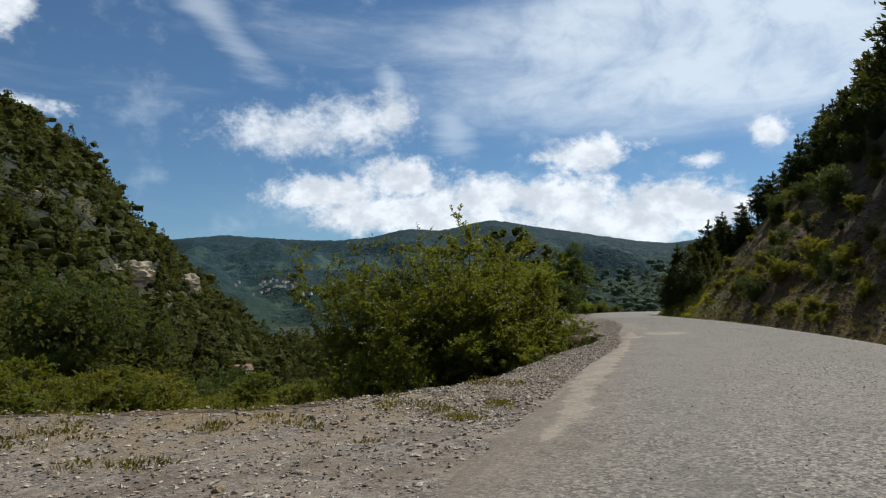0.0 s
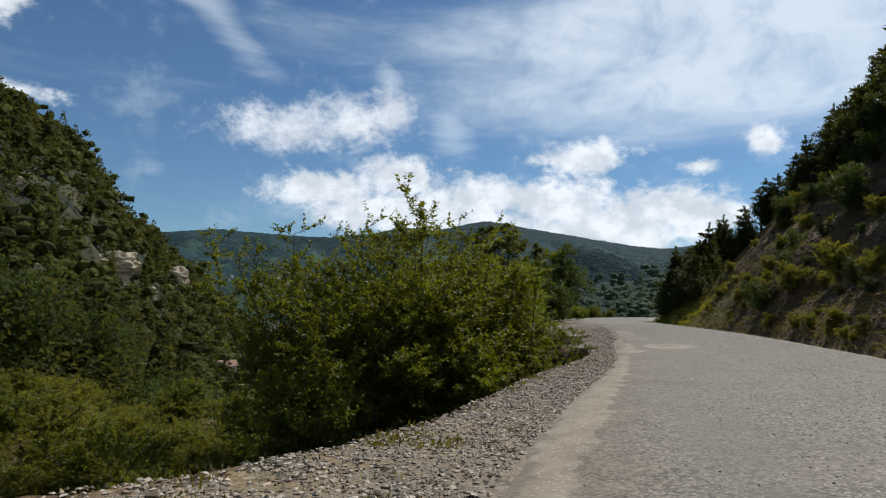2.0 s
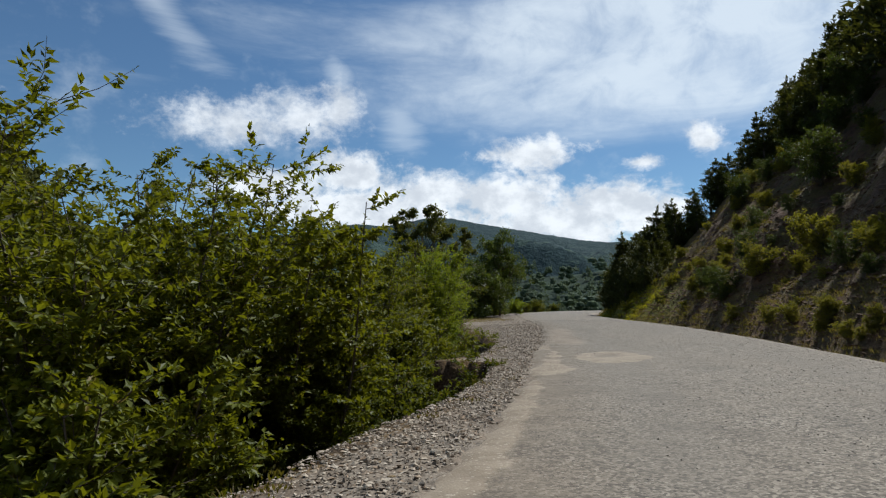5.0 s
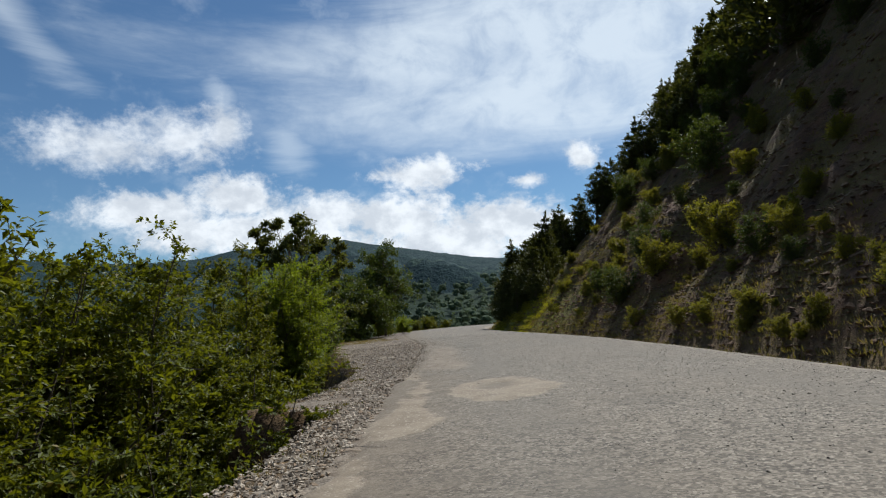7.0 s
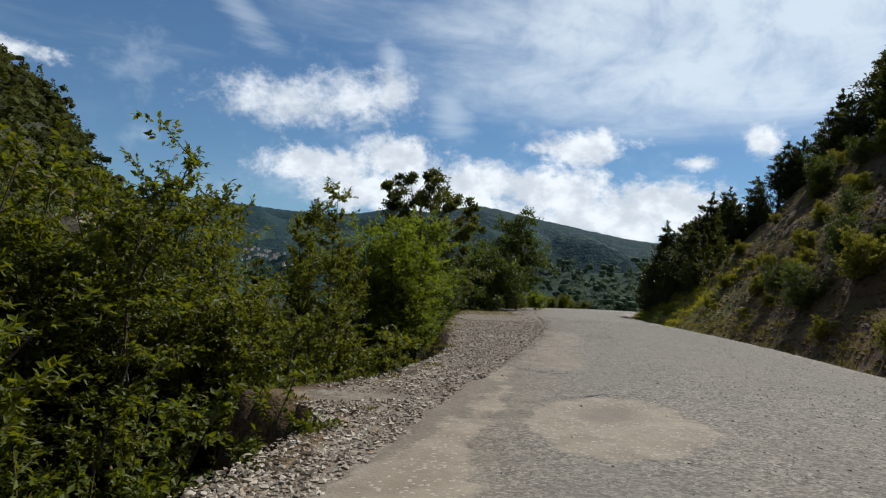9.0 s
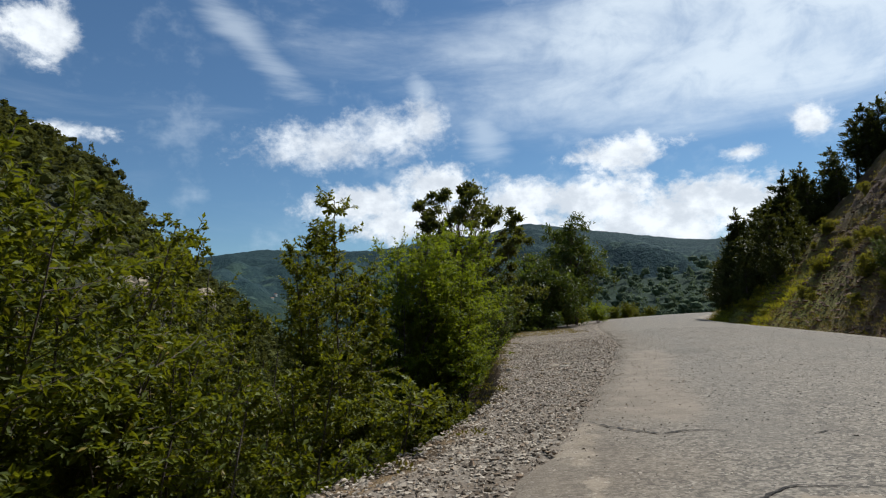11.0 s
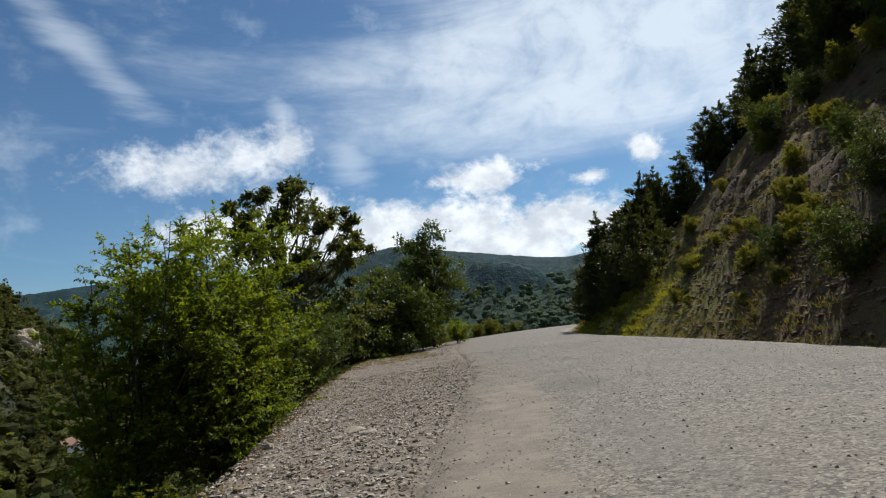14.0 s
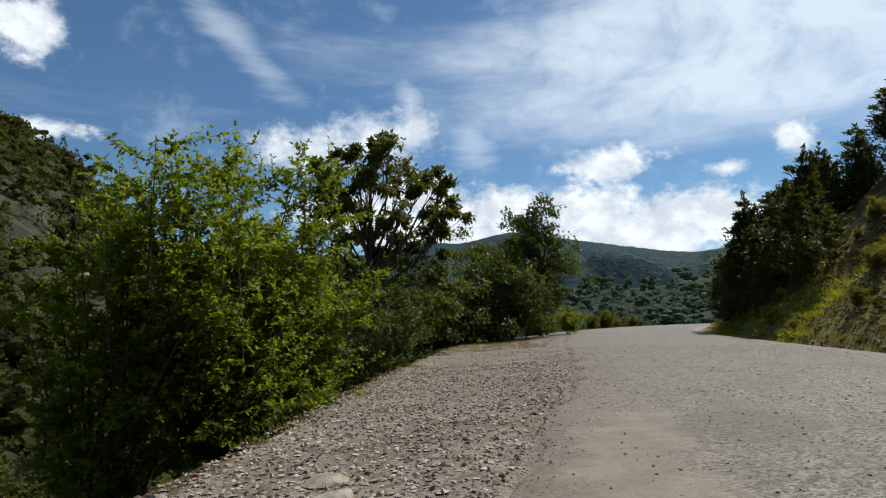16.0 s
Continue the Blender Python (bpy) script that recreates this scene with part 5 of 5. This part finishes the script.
def ledges(name, beds, pieces, length, thick, mat, label):
    """Thin broken beds of rock that stand out of the cut and dip with its strata."""
    bm_v, bm_f = [], []
    box = np.array([(-1, -1, -1), (1, -1, -1), (1, 1, -1), (-1, 1, -1), (-1, -1, 1), (1, -1, 1), (1, 1, 1), (-1, 1, 1)], float)
    quad = np.array([(0, 3, 2, 1), (4, 5, 6, 7), (0, 1, 5, 4), (1, 2, 6, 5), (2, 3, 7, 6), (3, 0, 4, 7)])
    n = 0
    for _ in range(beds):
        y, off = rng.uniform(8, 46), rng.uniform(1.5, 12)
        for _ in range(rng.randint(1, pieces + 1)):
            s = np.array([rng.uniform(0.4, 1.0) * length, rng.uniform(0.02, 0.05), rng.uniform(0.4, 1.0) * thick])
            y += s[0] * rng.uniform(1.6, 2.6)
            off -= s[0] * 0.42 + rng.normal(0, 0.02)
            if off < 0.9 or y > 48:
                break
            px, py = along(RIGHT, y, off)
            k = int(np.argmin(abs(RIGHT[:, 1] - y)))
            t = np.array([*TANGENT[k], -0.22])
            t /= np.linalg.norm(t)
            a = np.array([*NORMAL[k], 0.15])
            up = np.cross(t, a)
            up *= -1 if up[2] < 0 else 1
            v = (box + rng.normal(0, 0.25, (8, 3))) * s
            c = np.array([px, py, heights(px, py)[0] + 0.01])
            bm_v.append(c + v[:, :1] * t + v[:, 1:2] * a + v[:, 2:] * up)
            bm_f.append(quad + 8 * n)
            n += 1
    tagged(new(name, mesh_from(name, np.concatenate(bm_v), np.concatenate(bm_f), mat)), label, "rock", kind="stuff")


p = np.array([along(RIGHT, rng.uniform(6, 46), 0.15 + abs(rng.normal(0, 3.6))) for _ in range(14000)])
pebbles("scree", p, heights(p[:, 0], p[:, 1]), 0.02, 0.10, SCREE, "loose brown scree lying on the cut slope")
ledges("rock_ledge", 500, 1, 0.22, 0.03, SCREE, "thin brown beds of rock standing out of the cut")
ledges("bed_edge", 110, 12, 0.16, 0.022, BED, "pale edges of dipping rock beds in the cut")


def tufts(name, places, mat, label, length, blades=16, spread=0.06, slim=0.13):
    n = len(places)
    z = heights(places[:, 0], places[:, 1])
    c = np.repeat(np.concatenate([places, z[:, None]], 1), blades, axis=0)
    off = rng.normal(0, spread, (n * blades, 2))
    c[:, :2] += off
    d = np.concatenate([off * 5, np.ones((n * blades, 1))], 1)
    v, f = leaf_quads(rng, c, d, length, droop=-0.5, slim=slim)
    return tagged(new(name, mesh_from(name, v, f, mat)), label, "grass", kind="stuff")


near_l = np.stack([rng.uniform(-5.5, 1.6, 1500), rng.uniform(3.0, 9.0, 1500)], 1)
dv, _ = side(VERGE, near_l[:, 0], near_l[:, 1])
near_l = near_l[(dv > -0.5) & (dv < 1.7) & (fbm(near_l[:, 0], near_l[:, 1], 0, 1.6, 2, 17) > 0.33)]
edge_l = np.array([along(VERGE, rng.uniform(6, 48), rng.normal(-0.25, 0.28)) for _ in range(300)])
turf_l = np.stack([rng.uniform(7.0, 9.8, 420), rng.uniform(41, 48.5, 420)], 1)
tufts("dry_grass", np.concatenate([near_l[::2], edge_l[::2], turf_l]), GRASS_DRY, "dry yellow grass tufts along the verge", 0.055)
tufts("weeds", np.concatenate([near_l[1::2], edge_l[1::2]]), GRASS_GREEN, "low green weeds growing in the gravel edge", 0.04, 30, 0.07, 0.5)
foot = np.array([along(RIGHT, rng.uniform(6, 56), 0.35 + abs(rng.normal(0, 0.9))) for _ in range(1500)])
slope = np.array([along(RIGHT, rng.uniform(8, 54), rng.uniform(0.8, 10)) for _ in range(5600)])
patchy = fbm(slope[:, 0], slope[:, 1], 0, 4.0, 3, 31) > 0.0
bank = np.stack([rng.uniform(-16, -2.5, 2600), rng.uniform(8, 30, 2600)], 1)
bank = bank[(bank[:, 1] > 8.5 - bank[:, 0] * 0.25) & (fbm(bank[:, 0], bank[:, 1], 0, 3.0, 3, 47) > 0.12)]
tufts("bank_grass", bank, GRASS_GREEN, "rough green grass on the steep valley side", 0.16, 18, 0.16)
tufts("slope_grass", np.concatenate([foot[::2], slope[patchy][::2]]), GRASS_GREEN, "green and yellow grass on the foot of the cut", 0.11, 26, 0.13)
tufts("slope_dry_grass", np.concatenate([foot[1::2], slope[patchy][1::2]]), GRASS_DRY, "dry grass on the rocky cut slope", 0.10, 18, 0.12)
fresh = np.array([along(RIGHT, rng.uniform(41, 52), 0.5 + 3.2 * rng.rand() ** 1.4) for _ in range(1100)])
fresh = fresh[fbm(fresh[:, 0], fresh[:, 1], 0, 3.0, 3, 53) > -0.15]
tufts("fresh_grass", fresh, GRASS_BRIGHT, "fresh yellow-green grass at the foot of the slope", 0.13, 26, 0.16)


CRACK_DARK = plain_material("crack_shadow", (0.020, 0.018, 0.016), (0.050, 0.045, 0.040), 20.0)
def crack(points, width, seed):
    """A dark crack across the asphalt: a wandering flat strip, shadow put into its colour."""
    p = dense(points, 0.03)
    t = np.gradient(p, axis=0)
    t /= np.linalg.norm(t, axis=1)[:, None] + 1e-9
    nrm = np.stack([t[:, 1], -t[:, 0]], 1)
    p = p + nrm * (0.03 * fbm(p[:, 0], p[:, 1], 0, 0.3, 3, seed))[:, None]
    w = width * (0.4 + 0.6 * np.abs(fbm(p[:, 0], p[:, 1], 0, 0.2, 2, seed + 1)))[:, None] * np.sin(np.linspace(0.15, 3.0, len(p)))[:, None]
    v = np.stack([p - nrm * w, p + nrm * w], 1).reshape(-1, 2)
    d, k = side(LEFT, v[:, 0], v[:, 1])
    z = road_top(np.clip((d + 0.15) / (WIDTH[k] + 0.15), 0, 1), v[:, 0], v[:, 1]) + 0.006
    return tagged(new("road_crack", mesh_from("road_crack", np.concatenate([v, z[:, None]], 1), grid_faces(len(p), 2), CRACK_DARK)), "thin dark crack across the asphalt", "crack", "cracks in the road", "structure")


crack([(6.45, 22.4), (6.62, 22.14), (6.7, 21.97), (6.84, 21.79), (6.95, 21.66), (7.2, 21.76), (7.5, 21.6)], 0.016, 61)
crack([(6.6, 20.0), (6.9, 20.15), (7.2, 20.35), (7.6, 20.3)], 0.012, 63)
crack([(4.55, 16.6), (4.9, 16.75), (5.15, 16.6)], 0.012, 69)
for x, y in ((7.1, 17.5), (7.9, 21.5), (7.95, 20.9)):
    crack([(x, y), (x + 0.12, y + 0.03), (x + 0.2, y - 0.02)], 0.012, int(x * 10))


# ---- pale rock faces on the spur ----
def outcrop(az, el, w, h, seed):
    dist = face_distance(az, el)
    w, h = w * dist, h * dist
    x, y = dist * math.sin(radians(az)), dist * math.cos(radians(az))
    z = heights(x, y)[0]
    bm = bmesh.new()
    bmesh.ops.create_icosphere(bm, subdivisions=4, radius=1.0)
    for v in bm.verts:
        n = noise.fractal(v.co * 1.7 + Vector((seed, 0, 0)), 1.0, 2.0, 5)
        ledge = 0.12 * (((v.co.z + 0.15 * n) * 3.0) % 1.0)
        v.co *= 1.0 + 0.45 * n + ledge
        v.co = Vector((v.co.x * w, v.co.y * w * 0.5, v.co.z * h))
    me = bpy.data.meshes.new("rock_face")
    bm.to_mesh(me)
    bm.free()
    me.materials.append(ROCK)
    ob = new("rock_face", me)
    ob.matrix_world = Matrix.Translation((x, y, z + h * 0.9)) @ Matrix.Rotation(radians(-az), 4, "Z")
    tagged(ob, "pale weathered rock face standing out of the woods", "rock", "rock faces on the spur")


for i, (az, el, w, h) in enumerate(FACES):
    outcrop(az, el, w, h, 3.0 * i)


# ---- village on the far slope and one roof in the valley ----
WALL = plain_material("white_render", (0.55, 0.54, 0.50), (0.75, 0.73, 0.68), 0.3, 0.9, 0.1)
TILE = plain_material("roof_tile", (0.19, 0.11, 0.08), (0.30, 0.18, 0.13), 0.5, 0.85, 0.2)


def house(x, y, z, w, d, h, turn, label):
    root = new("house")
    root.matrix_world = Matrix.Translation((x, y, z)) @ Matrix.Rotation(turn, 4, "Z")
    tagged(root, label, "house", "village houses")
    v = [(sx * w / 2, sy * d / 2, k) for k in (-2.0, h) for sx, sy in ((-1, -1), (1, -1), (1, 1), (-1, 1))]
    f = [(0, 1, 5, 4), (1, 2, 6, 5), (2, 3, 7, 6), (3, 0, 4, 7)]
    part("wall", mesh_from("wall", v, f, WALL), root)
    o = 0.5
    v = [(-w / 2 - o, -d / 2 - o, h), (w / 2 + o, -d / 2 - o, h), (w / 2 + o, d / 2 + o, h), (-w / 2 - o, d / 2 + o, h), (-w / 2 - o, 0, h + d * 0.35), (w / 2 + o, 0, h + d * 0.35)]
    me = bpy.data.meshes.new("roof")
    me.from_pydata(v, [], [(0, 1, 5, 4), (2, 3, 4, 5), (1, 2, 5), (3, 0, 4), (3, 2, 1, 0)])
    me.materials.append(TILE)
    part("roof", me, root)


flat = MOUNTAIN.reshape(-1, 3)
m_az, m_el = np.degrees(np.arctan2(flat[:, 0], flat[:, 1])), np.degrees(np.arctan2(flat[:, 2], np.hypot(flat[:, 0], flat[:, 1])))
for i in range(38):
    k = int(np.argmin((m_az - rng.normal(-15.2, 2.0)) ** 2 + ((m_el - rng.normal(1.7, 0.35)) * 2) ** 2))
    x, y, z = flat[k] + np.array([rng.uniform(-3, 3), rng.uniform(-6, 6), 0.5])
    house(x, y, z, rng.uniform(5, 8), rng.uniform(4.5, 6), rng.uniform(3.5, 5), rng.uniform(0, 3.1), "small white village house with a tiled roof")
hx, hy = 190 * math.sin(radians(-18.2)), 190 * math.cos(radians(-18.2))
house(hx, hy, heights(hx, hy)[0] + 2.0, 5.0, 4.4, 2.4, 0.6, "house with an orange tiled roof among the trees")
